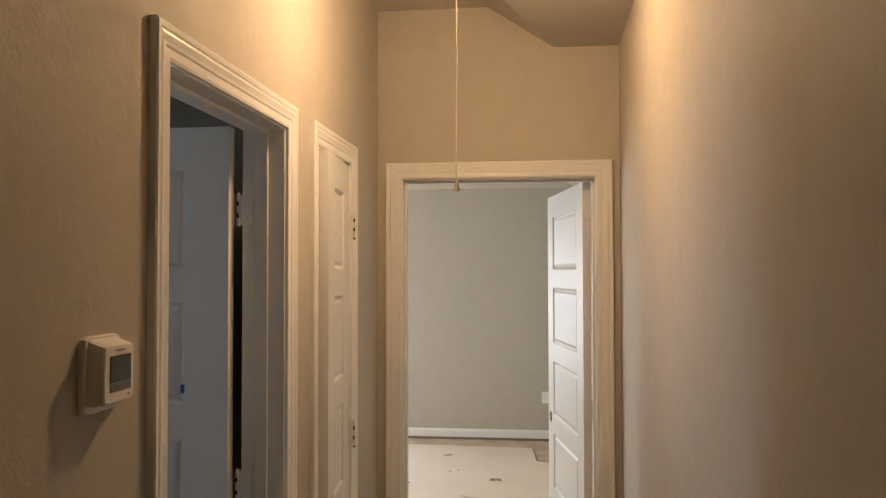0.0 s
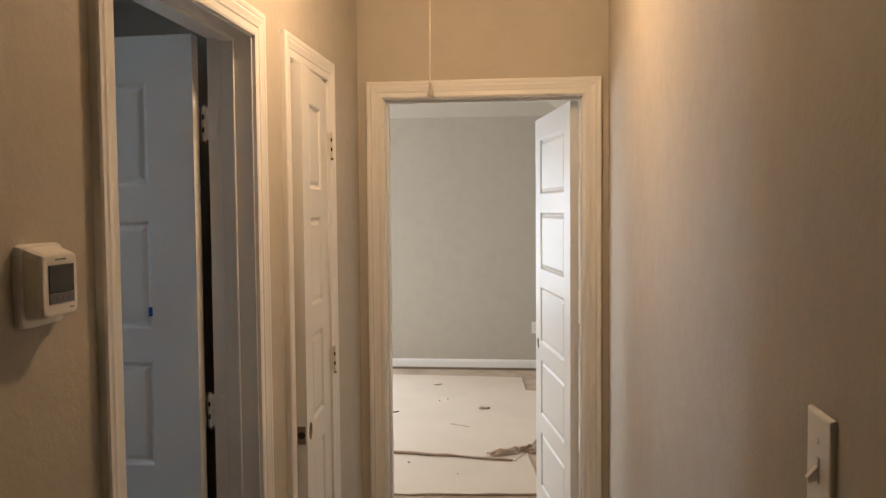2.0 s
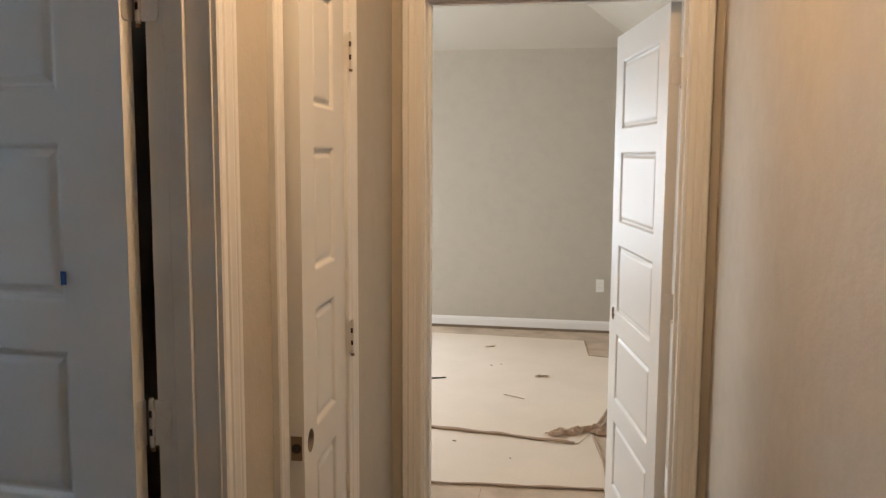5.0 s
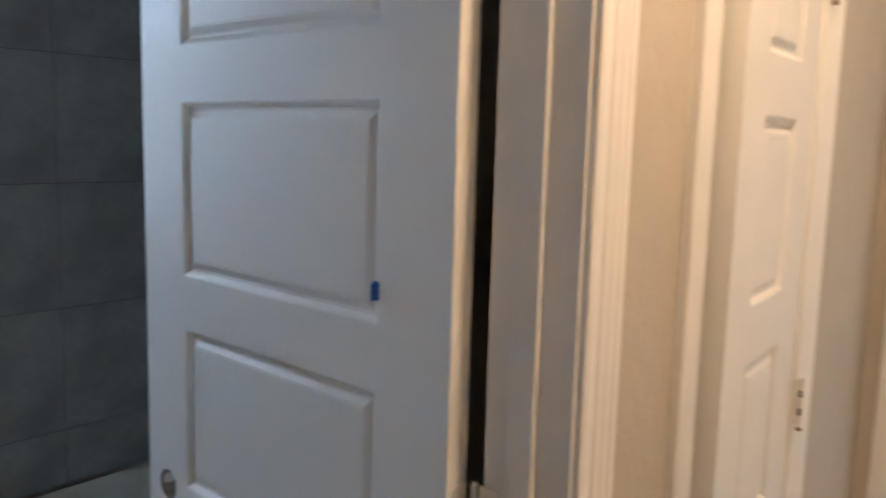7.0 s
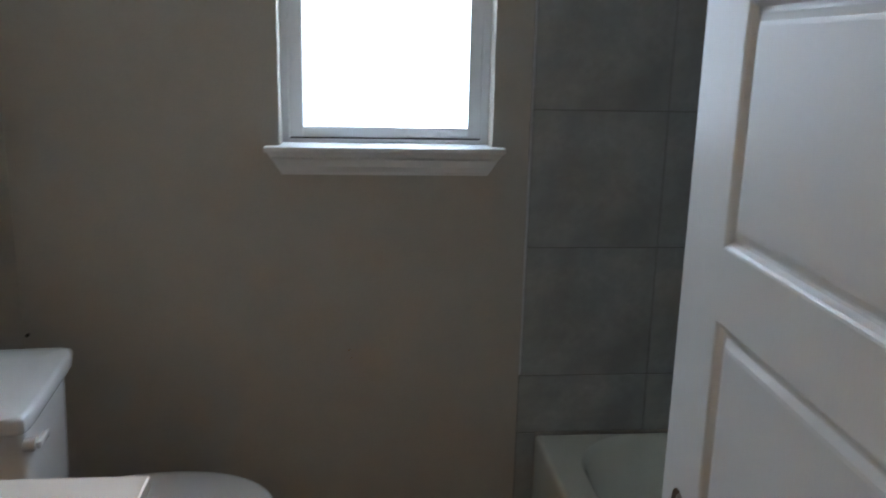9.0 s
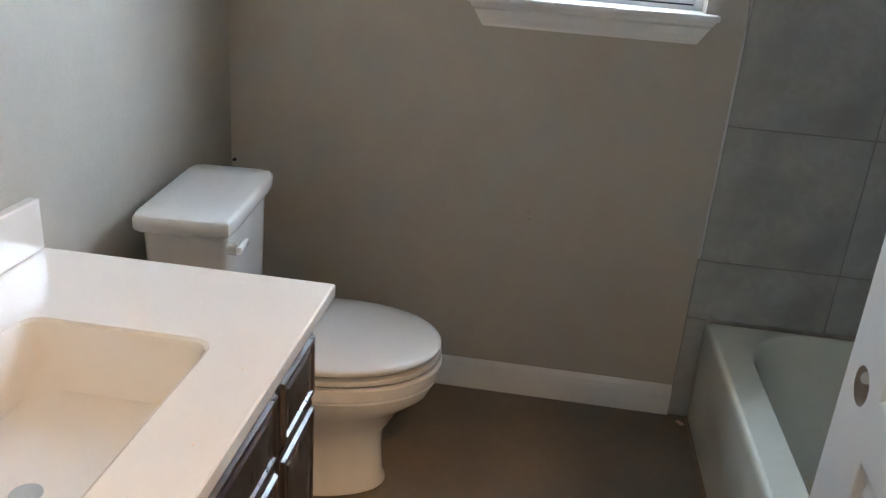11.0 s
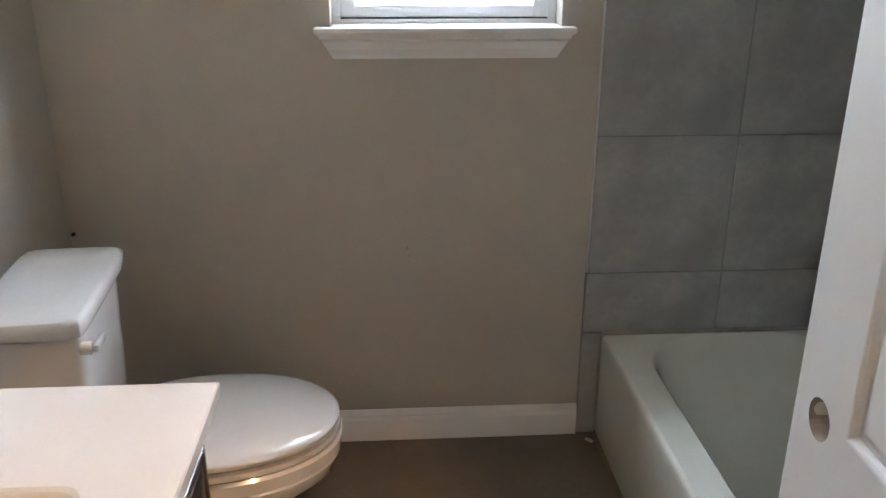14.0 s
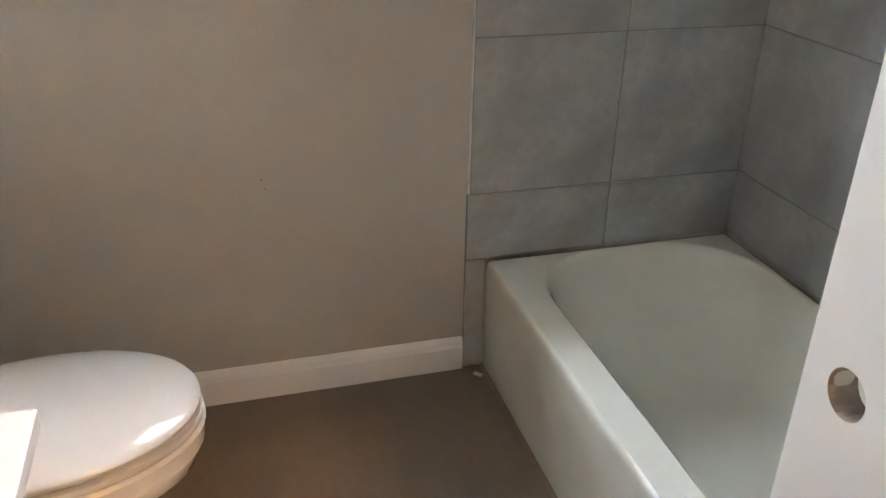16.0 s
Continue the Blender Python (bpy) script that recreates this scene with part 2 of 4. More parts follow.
# added wall out of view; its distance sets how much light bounces back
wall("wall_hall_back", "unseen greige wall added to close the hall and bounce its light", [(XB, Y0 - 0.11, 0, XE + 0.11, Y0, 3.0)])
WY0, WY1, WZ0, WZ1 = 1.334, 1.938, 1.223, 2.12
wall("wall_bath_window", "greige painted bathroom wall with a small window", [
    (XWIN - 0.14, YS - 0.11, 0, XWIN, WY0, 2.6), (XWIN - 0.14, WY1, 0, XWIN, YN + 0.11, 2.6),
    (XWIN - 0.14, WY0, 0, XWIN, WY1, WZ0), (XWIN - 0.14, WY0, WZ1, XWIN, WY1, 2.6)])
wall("wall_bath_south", "greige painted wall behind vanity and toilet", [(XWIN, YS - 0.11, 0, XB, YS, 2.6)])
wall("wall_bath_north", "wall behind the long side of the tub", [(XWIN, YN, 0, XT, YN + 0.11, 2.6)])
wall("wall_bath_tub_end", "wall at the foot of the tub", [(XT, 2.047, 0, XT + 0.10, YE, 2.6)])
wall("wall_bath_closet", "greige wall behind the open bathroom door", [(XT + 0.10, 2.200, 0, XB, 2.270, 2.6)])
BW0, BW1, BWZ0, BWZ1 = -3.15, -1.90, 0.55, 2.10
wall("wall_bedroom_far", "greige painted far bedroom wall with a window", [
    (XBW, YF, 0, BW0, YF + 0.11, 3.3), (BW1, YF, 0, XR + 0.11, YF + 0.11, 3.3),
    (BW0, YF, 0, BW1, YF + 0.11, BWZ0), (BW0, YF, BWZ1, BW1, YF + 0.11, 3.3)])
wall("wall_bedroom_east", "greige painted bedroom side wall", [(XR, YEB, 0, XR + 0.11, YF, 3.3)])
# opening added so the west fill light gets in
wall("wall_bedroom_west", "unseen greige bedroom wall with an opening added for fill light", [
    (XBW - 0.11, YEB, 0, XBW, 5.2, 3.3), (XBW - 0.11, 6.6, 0, XBW, YF + 0.11, 3.3),
    (XBW - 0.11, 5.2, 0, XBW, 6.6, 0.7), (XBW - 0.11, 5.2, 2.2, XBW, 6.6, 3.3)])

tagged(part("floor_hall", boxes((XB, Y0, -0.1, XE, YEB, 0)), CONCRETE), "bare grey-brown concrete floor of the hall", "floor", kind="structure")
tagged(part("floor_bedroom", boxes((XBW, YEB, -0.1, XR, YF, 0)), SLAB), "bare stained concrete bedroom floor", "floor", kind="structure")
floor_bath = tagged(part("floor_bath", boxes((XWIN, YS, -0.1, XB, YN, 0)), FLOOR_B), "brown dusty smooth bathroom floor", "floor", kind="structure")

# ceilings
tagged(part("ceiling_bath", boxes((XWIN, YS, 2.44, XB, YN, 2.54)), CEIL_B), "pale bathroom ceiling", "ceiling", kind="structure")


def ceiling_hall():
    """A flat ceiling with a lower soffit whose slanted edge climbs to it."""
    bm = bmesh.new()
    lo, hi = 2.605, 2.787
    a, b = (-0.009, YE, lo), (-0.287, YE, hi)
    c, d = (-0.367, 2.05, lo), (-0.645, 2.05, hi)
    f = lambda *ps: bm.faces.new([bm.verts.new(p) for p in ps])
    f(a, (XE, YE, lo), (XE, 1.2, lo), (-0.367, 1.2, lo), c)
    f(a, b, d, c)
    f(c, d, (-0.645, 1.2, hi), (-0.367, 1.2, lo))
    f(b, (XW, YE, hi), (XW, Y0, hi), (-0.645, Y0, hi), (-0.645, 1.2, hi), d)
    f((-0.645, 1.2, hi), (XE, 1.2, hi), (XE, 1.2, lo), (-0.367, 1.2, lo))
    f((-0.645, 1.2, hi), (-0.645, Y0, hi), (XE, Y0, hi), (XE, 1.2, hi))
    f((XW, Y0, hi + 0.15), (XE, Y0, hi + 0.15), (XE, YE, hi + 0.15), (XW, YE, hi + 0.15))
    bmesh.ops.remove_doubles(bm, verts=bm.verts, dist=1e-4)
    return bm


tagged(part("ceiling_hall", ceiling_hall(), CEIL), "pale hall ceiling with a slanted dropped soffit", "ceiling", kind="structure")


def ceiling_bedroom():
    """Slopes that rise from the far and the east wall to a flat middle."""
    bm = bmesh.new()
    e, rise, run = 2.49, 0.51, 0.85
    f = lambda *ps: bm.faces.new([bm.verts.new(p) for p in ps])
    p, q, r, s = (XBW, YF, e), (XR, YF, e), (XR - run, YF - run, e + rise), (XBW, YF - run, e + rise)
    f(p, q, r, s)
    f(q, (XR, YEB, e), (XR - run, YEB, e + rise), r)
    f(s, r, (XR - run, YEB, e + rise), (XBW, YEB, e + rise))
    f((XBW, YEB, 3.3), (XR, YEB, 3.3), (XR, YF, 3.3), (XBW, YF, 3.3))
    bmesh.ops.remove_doubles(bm, verts=bm.verts, dist=1e-4)
    return bm


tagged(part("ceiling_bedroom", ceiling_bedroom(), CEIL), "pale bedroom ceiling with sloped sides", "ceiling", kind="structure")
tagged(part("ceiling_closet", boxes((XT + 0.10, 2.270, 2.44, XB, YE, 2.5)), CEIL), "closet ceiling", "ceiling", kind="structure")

# baseboards
BASE = [(0, 0), (0.014, 0), (0.014, 0.072), (0.011, 0.082), (0.011, 0.088), (0.006, 0.098), (0.003, 0.104), (0, 0.104)]


def baseboard(name, a, b, out, label, lift=0.0, k=1.0):
    bm = bmesh.new()
    prism(bm, [(d, h * k) for d, h in BASE], Vector(a) + Vector((0, 0, lift)), Vector(b) + Vector((0, 0, lift)), out, (0, 0, 1))
    return tagged(part(name, bm, TRIM), label, "baseboard", kind="structure")


baseboard("baseboard_bath", (XWIN, YS, 0), (XWIN, 2.045, 0), (1, 0, 0), "white wooden baseboard under the bathroom window")
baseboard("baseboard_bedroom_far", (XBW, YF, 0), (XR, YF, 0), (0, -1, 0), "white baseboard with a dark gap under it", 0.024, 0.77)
baseboard("baseboard_bedroom_east", (XR, YEB + 0.1, 0), (XR, YF - 0.014, 0), (-1, 0, 0), "white bedroom side baseboard", 0.024, 0.77)

# shade of the gap under the baseboard, put in as a dark strip
tagged(part("trim_tack_strip", boxes((XBW, YF - 0.018, 0, XR - 0.016, YF - 0.001, 0.0225)), SCRAP), "dark strip painting the shade of the gap under the far baseboard", "trim", kind="structure")

# ---- door frames ----
CASING = [(0, 0), (0, 0.009), (0.006, 0.011), (0.022, 0.0105), (0.026, 0.013), (0.032, 0.0135), (0.044, 0.0165), (0.050, 0.015),
          (0.054, 0.017), (0.064, 0.0175), (0.068, 0.014), (0.068, 0)]


def casing_leg(p, q, out, normal, mitre0=0, mitre1=0):
    """One length of casing from p to q; its inner edge runs along p-q; mitred by pulling the outer edge out at the ends."""
    bm = bmesh.new()
    p, q, out, normal = Vector(p), Vector(q), Vector(out), Vector(normal)
    along = (q - p).normalized()
    r0 = [p + out * a + normal * b - along * a * mitre0 for a, b in CASING]
    r1 = [q + out * a + normal * b + along * a * mitre1 for a, b in CASING]
    loft(bm, [r0, r1], cap0=True, cap1=True)
    return bm


def door_frame(name, origin, angle, width, depth, label, stop0, stop1, cased_back=True):
    """Jambs, stops and casings. Local: x across the opening from 0 to width, y into the wall from its front face."""
    fr = thing(name, pose(*origin, 0, 0, angle), label, "door frame", kind="structure")
    h = DH
    part("jamb", boxes((-J, 0, 0, 0, depth, h + J), bevel=0.001), TRIM, fr)
    part("jamb", boxes((width, 0, 0, width + J, depth, h + J), bevel=0.001), TRIM, fr)
    part("head_jamb", boxes((0, 0, h, width, depth, h + J), bevel=0.001), TRIM, fr)
    part("door_stop", boxes((0, stop0, 0, 0.011, stop1, h), bevel=0.002), TRIM, fr)
    part("door_stop", boxes((width - 0.011, stop0, 0, width, stop1, h), bevel=0.002), TRIM, fr)
    part("door_stop", boxes((0.011, stop0, h - 0.011, width - 0.011, stop1, h), bevel=0.002), TRIM, fr)
    rv = 0.005
    for y, n in ((0, -1), (depth, 1))[: 2 if cased_back else 1]:
        nn = (0, n, 0)
        part("casing", casing_leg((-rv, y, 0), (-rv, y, h + rv), (-1, 0, 0), nn, 0, 1), TRIM, fr)
        part("casing", casing_leg((width + rv, y, 0), (width + rv, y, h + rv), (1, 0, 0), nn, 0, 1), TRIM, fr)
        part("casing", casing_leg((-rv, y, h + rv), (width + rv, y, h + rv), (0, 0, 1), nn, 1, 1), TRIM, fr)
    return fr


# local x runs along +y of the world for the west wall (turned 90), y into the wall is -x
door_frame("door_frame_bath", (XW, BD0, 0), 90, BD1 - BD0, XW - XB, "white moulded door frame of the bathroom", 0.045, 0.080, False)
door_frame("door_frame_closet", (XW, CD0, 0), 90, CD1 - CD0, XW - XB, "white moulded door frame of the narrow closet", 0.040, 0.075, False)
door_frame("door_frame_bedroom", (ED0, YE, 0), 0, ED1 - ED0, YEB - YE, "white moulded door frame of the bedroom", 0.040, 0.074, False)

# ---- doors ----
PANEL_Z = [(1.668, 1.940), (1.294, 1.580), (0.925, 1.206), (0.560, 0.840), (0.190, 0.472)]
LT = 0.035


def panel_mesh(x0, z0, x1, z1):
    """A moulded raised panel, both sides, in a leaf from y = 0 to LT."""
    bm = bmesh.new()
    steps = [(0, 0.0), (0.003, 0.0008), (0.006, 0.0030), (0.010, 0.0088), (0.014, 0.0098), (0.017, 0.0092), (0.026, 0.0040), (0.031, 0.0032)]
    rect = lambda u, y: [(x0 + u, y, z0 + u), (x1 - u, y, z0 + u), (x1 - u, y, z1 - u), (x0 + u, y, z1 - u)]
    loft(bm, [rect(u, d) for u, d in steps], cap1=True)
    loft(bm, [rect(u, LT - d) for u, d in steps], cap1=True)
    return bm


def bore_block(bm, x0, x1, zc, r, n=24):
    """A piece of stile with the round hole for a knob right through it."""
    half = (x1 - x0) / 2
    cx = (x0 + x1) / 2
    rings = []
    for y, kind in ((0, "s"), (0, "c"), (LT, "c"), (LT, "s")):
        ring = []
        for i in range(n):
            a = 2 * math.pi * i / n
            c, s = math.cos(a), math.sin(a)
            k = half / max(abs(c), abs(s)) if kind == "s" else r
            ring.append((cx + k * c, y, zc + k * s))
        rings.append(ring)
    loft(bm, rings + [rings[0]])
    bmesh.ops.remove_doubles(bm, verts=bm.verts, dist=1e-5)
    for f in bm.faces:
        if all(math.hypot(v.co.x - cx, v.co.z - zc) < r * 1.01 for v in f.verts):
            f.material_index = 1


def door_leaf(name, at, width, label, stile=0.125, bore_z=0.911, top=2.045):
    """A five-panel leaf. Local: hinge edge at x = 0, latch edge at x = width, y from 0 (front) to LT, z up."""
    d = thing(name, at, label, "door")
    z0, z1 = 0.014, top
    bm = bmesh.new()
    r = 0.027
    bx0, bx1 = width - stile, width
    half = stile / 2
    box(bm, 0, 0, z0, stile, LT, z1)
    box(bm, bx0, 0, z0, bx1, LT, bore_z - half)
    box(bm, bx0, 0, bore_z + half, bx1, LT, z1)
    zs = [z0] + [v for p in reversed(PANEL_Z) for v in p] + [z1]
    for a, b in zip(zs[::2], zs[1::2]):
        box(bm, stile, 0, a, bx0, LT, b)
    part("leaf_frame", bm, DOOR, d)
    bm = bmesh.new()
    bore_block(bm, bx0, bx1, bore_z, r)
    part("knob_bore", bm, [DOOR, BORE], d, "round empty knob hole in the stile")
    # white disc in place of the open latch hole, its brightness painted on
    bm = bmesh.new()
    cyl(bm, (bx1 - half + r * 0.93, LT * 0.5, bore_z), (bx1 - 0.004, LT * 0.5, bore_z), 0.0115)
    part("latch_bore", bm, PLASTIC, d, "pale disc painted for the bright latch opening in the knob hole")
    for a, b in PANEL_Z:
        part("panel", panel_mesh(stile, a, bx0, b), DOOR, d)
    bm = boxes((width - 0.0005, LT * 0.5 - 0.0125, bore_z - 0.028, width + 0.0012, LT * 0.5 + 0.0125, bore_z + 0.028), bevel=0.0005)
    part("latch_plate", bm, RAW, d, "unpainted latch plate recess")
    bm = cyl(bmesh.new(), (width, LT * 0.5, bore_z), (width + 0.0016, LT * 0.5, bore_z), 0.0112)
    part("latch_hole", bm, SLOT, d, "dark latch hole in the edge")
    return d


def hinge(at, plates):
    """A butt hinge: pin upright at the origin; each plate's own pose starts at its knuckle edge and runs along +x."""
    hg = thing("door_hinge", at, "white painted steel butt hinge between door and jamb", "hinge", "door hinges")
    h = 0.085
    for pl_at in plates:
        bm = bmesh.new()
        ring = []
        w, rr = 0.031, 0.008
        for cx, cz, a0 in ((w - rr, h / 2 - rr, 0), (w - rr, -h / 2 + rr, -90)):
            for k in range(5):
                a = radians(a0 + 90 - k * 22.5)
                ring.append((cx + rr * math.cos(a), cz + rr * math.sin(a)))
        ring += [(0.0, -h / 2), (0.0, h / 2)]
        loft(bm, [[(x, -0.001, z) for x, z in ring], [(x, 0.0012, z) for x, z in ring]], cap0=True, cap1=True)
        pl = part("hinge_plate", bm, METAL, hg, at=pl_at)
        for sx, sz in ((0.011, 0.03), (0.022, 0), (0.011, -0.03)):
            part("screw", cyl(bmesh.new(), (sx, -0.0017, sz), (sx, 0.0019, sz), 0.0033, 10), METAL, pl)
    bm = bmesh.new()
    for k in range(5):
        a = -h / 2 + k * h / 5
        cyl(bm, (0, 0, a + 0.0008), (0, 0, a + h / 5 - 0.0008), 0.0058, 12)
    cyl(bm, (0, 0, -h / 2 - 0.004), (0, 0, h / 2 + 0.004), 0.0042, 10)
    part("barrel", bm, METAL, hg)
    # slots between knuckles, drawn as dark dashes
    for k in (1, 3):
        a = -h / 2 + k * h / 5
        part("knuckle_gap", boxes((-0.0027, -0.0062, a + 0.002, 0.0027, 0.0062, a + h / 5 - 0.002), bevel=0.0005), SLOT, hg, "dark upright slot mark on the hinge barrel")
    part("pin_tip", cyl(bmesh.new(), (0, 0, -h / 2 - 0.011), (0, 0, -h / 2 - 0.0045), 0.0048, 10), RAW, hg, "dark pin tip")
    return hg


HZ = (1.831, 1.072, 0.329)
# bathroom door, open a little past a right angle into the bathroom
BATH_LEAF = pose(-0.9075, 1.997, 0, 0, 0, 177.4)
bath_door = door_leaf("bathroom_door", BATH_LEAF, 0.727, "white five-panel bathroom door standing open, no knob fitted", 0.127, 0.912, top=2.057)
for z in HZ:
    hinge(pose(-0.8960, 2.0, z), (pose(0.006, 0.0012, 0), pose(-0.0108, -0.002, 0, 0, 0, -92.6)))
# closet door, ajar into the hall
closet_door = door_leaf("closet_door", pose(-0.764, 2.765, 0, 0, 0, -90 + 4.6) @ pose(0, -LT, 0), 0.422, "narrow white five-panel closet door standing ajar", 0.112)
for z in HZ:
    hinge(pose(-0.7470, 2.7770, z), (pose(-0.004, -0.0045, 0, 0, 0, 180), pose(-0.004, -0.0015, 0, 0, 0, 180)))
# bedroom door, open into the bedroom
bed_door = door_leaf("bedroom_door", pose(0.145, 3.414, 0, 0, 0, 100.4), 0.800, "white five-panel bedroom door standing open, lit by daylight", 0.125)
for z in HZ:
    hinge(pose(0.1535, 3.419, z), (pose(0.0045, -0.006, 0, 0, 0, -90), pose(-0.003, -0.006, 0, 0, 0, 192)))
tagged(part("painters_tape", boxes((0.1255, LT - 0.001, 1.327, 0.1365, LT + 0.0012, 1.351), (0.1255, LT + 0.0008, 1.328, 0.1268, LT + 0.013, 1.350), bevel=0.0003), TAPE, at=BATH_LEAF), "folded scrap of blue painter's tape on the door panel", "tape")

# ---- bathroom window ----
def bath_window():
    w = thing("window_1", pose(XWIN, 0, 0), "small white vinyl single-hung window with bright daylight", "window", kind="structure")
    x0, x1 = -0.136, -0.084
    f = 0.022
    part("window_frame", boxes((x0, WY0, WZ0, x1, WY0 + f, WZ1), (x0, WY1 - f, WZ0, x1, WY1, WZ1),
                               (x0, WY0 + f, WZ0, x1, WY1 - f, WZ0 + 0.034), (x0, WY0 + f, WZ1 - f, x1, WY1 - f, WZ1), bevel=0.002), VINYL, w)
    a0, a1, zb, zm = WY0 + f, WY1 - f, WZ0 + 0.034, 1.690
    s = 0.040
    sash = part("lower_sash", boxes((x0 + 0.022, a0, zb, x1 - 0.004, a0 + s, zm), (x0 + 0.022, a1 - s, zb, x1 - 0.004, a1, zm),
                                    (x0 + 0.022, a0 + s, zb, x1 - 0.004, a1 - s, zb + 0.032), (x0 + 0.022, a0 + s, zm - 0.034, x1 - 0.004, a1 - s, zm), bevel=0.003), VINYL, w)
    # dark strip draws the shaded gap between sash and frame
    part("weather_strip", boxes((x1 - 0.010, a0 + 0.002, zb - 0.002, x1 + 0.001, a1 - 0.002, zb + 0.002)), SLOT, sash, "dark strip painted in for the gap below the sash")
    part("sash_lip", boxes((x1 - 0.006, a0 + s, zm - 0.012, x1 + 0.008, a1 - s, zm - 0.004), bevel=0.002), VINYL, sash)
    upper = part("upper_sash", boxes((x0 + 0.002, a0, zm - 0.02, x0 + 0.024, a0 + s * 0.8, WZ1 - f), (x0 + 0.002, a1 - s * 0.8, zm - 0.02, x0 + 0.024, a1, WZ1 - f),
                                     (x0 + 0.002, a0 + s, zm - 0.02, x0 + 0.024, a1 - s, zm + 0.014), (x0 + 0.002, a0 + s, WZ1 - f - 0.03, x0 + 0.024, a1 - s, WZ1 - f), bevel=0.002), VINYL, w)
    for nm, pz0, pz1, px in (("pane", zb + 0.026, zm - 0.032, x0 + 0.034), ("pane", zm + 0.012, WZ1 - f - 0.028, x0 + 0.012)):
        g = part(nm, boxes((px, a0 + s * 0.8 - 0.004, pz0, px + 0.004, a1 - s * 0.8 + 0.004, pz1)), GLASS, w, "clear glass pane")
        g.visible_shadow = False
    lock = boxes((x1 - 0.020, 1.612, zm, x1 - 0.002, 1.660, zm + 0.006), bevel=0.002)
    cyl(lock, (x1 - 0.010, 1.636, zm + 0.006), (x1 - 0.010, 1.636, zm + 0.013), 0.008, 14)
    box(lock, x1 - 0.014, 1.636, zm + 0.009, x1 - 0.006, 1.668, zm + 0.014, bevel=0.002)
    part("sash_lock", lock, CHROME, w, "small bright sash lock")
    # stool with horns, and the tapered apron under it
    bm = bmesh.new()
    box(bm, x1, WY0 + 0.001, WZ0 + 0.001, 0.0, WY1 - 0.001, WZ0 + 0.020)
    box(bm, 0.0, 1.293, WZ0 + 0.003, 0.040, 1.973, WZ0 + 0.020, bevel=0.005)
    part("window_stool", bm, TRIM, w)
    bm = bmesh.new()
    prof = [(0, 0), (0.030, 0), (0.028, -0.012), (0.018, -0.020), (0.016, -0.040), (0.010, -0.056), (0.010, -0.064), (0, -0.064)]
    z = WZ0 + 0.003
    ring = lambda y, k: [(b, y + k * 0.62 * (-c), z + c) for b, c in prof]
    loft(bm, [ring(1.300, 1), ring(1.966, -1)], cap0=True, cap1=True)
    part("window_apron", bm, TRIM, w)
    return w


bath_window()
tagged(part("backdrop_sky", boxes((-16.1, -14, -0.5, -16.0, 20, 16)), HAZE), "bright hazy daylight outside", "backdrop", kind="structure")
tagged(part("backdrop_sky", boxes((-16, 20.1, -0.5, 10, 20.2, 16)), HAZE), "bright hazy daylight outside", "backdrop", kind="structure")

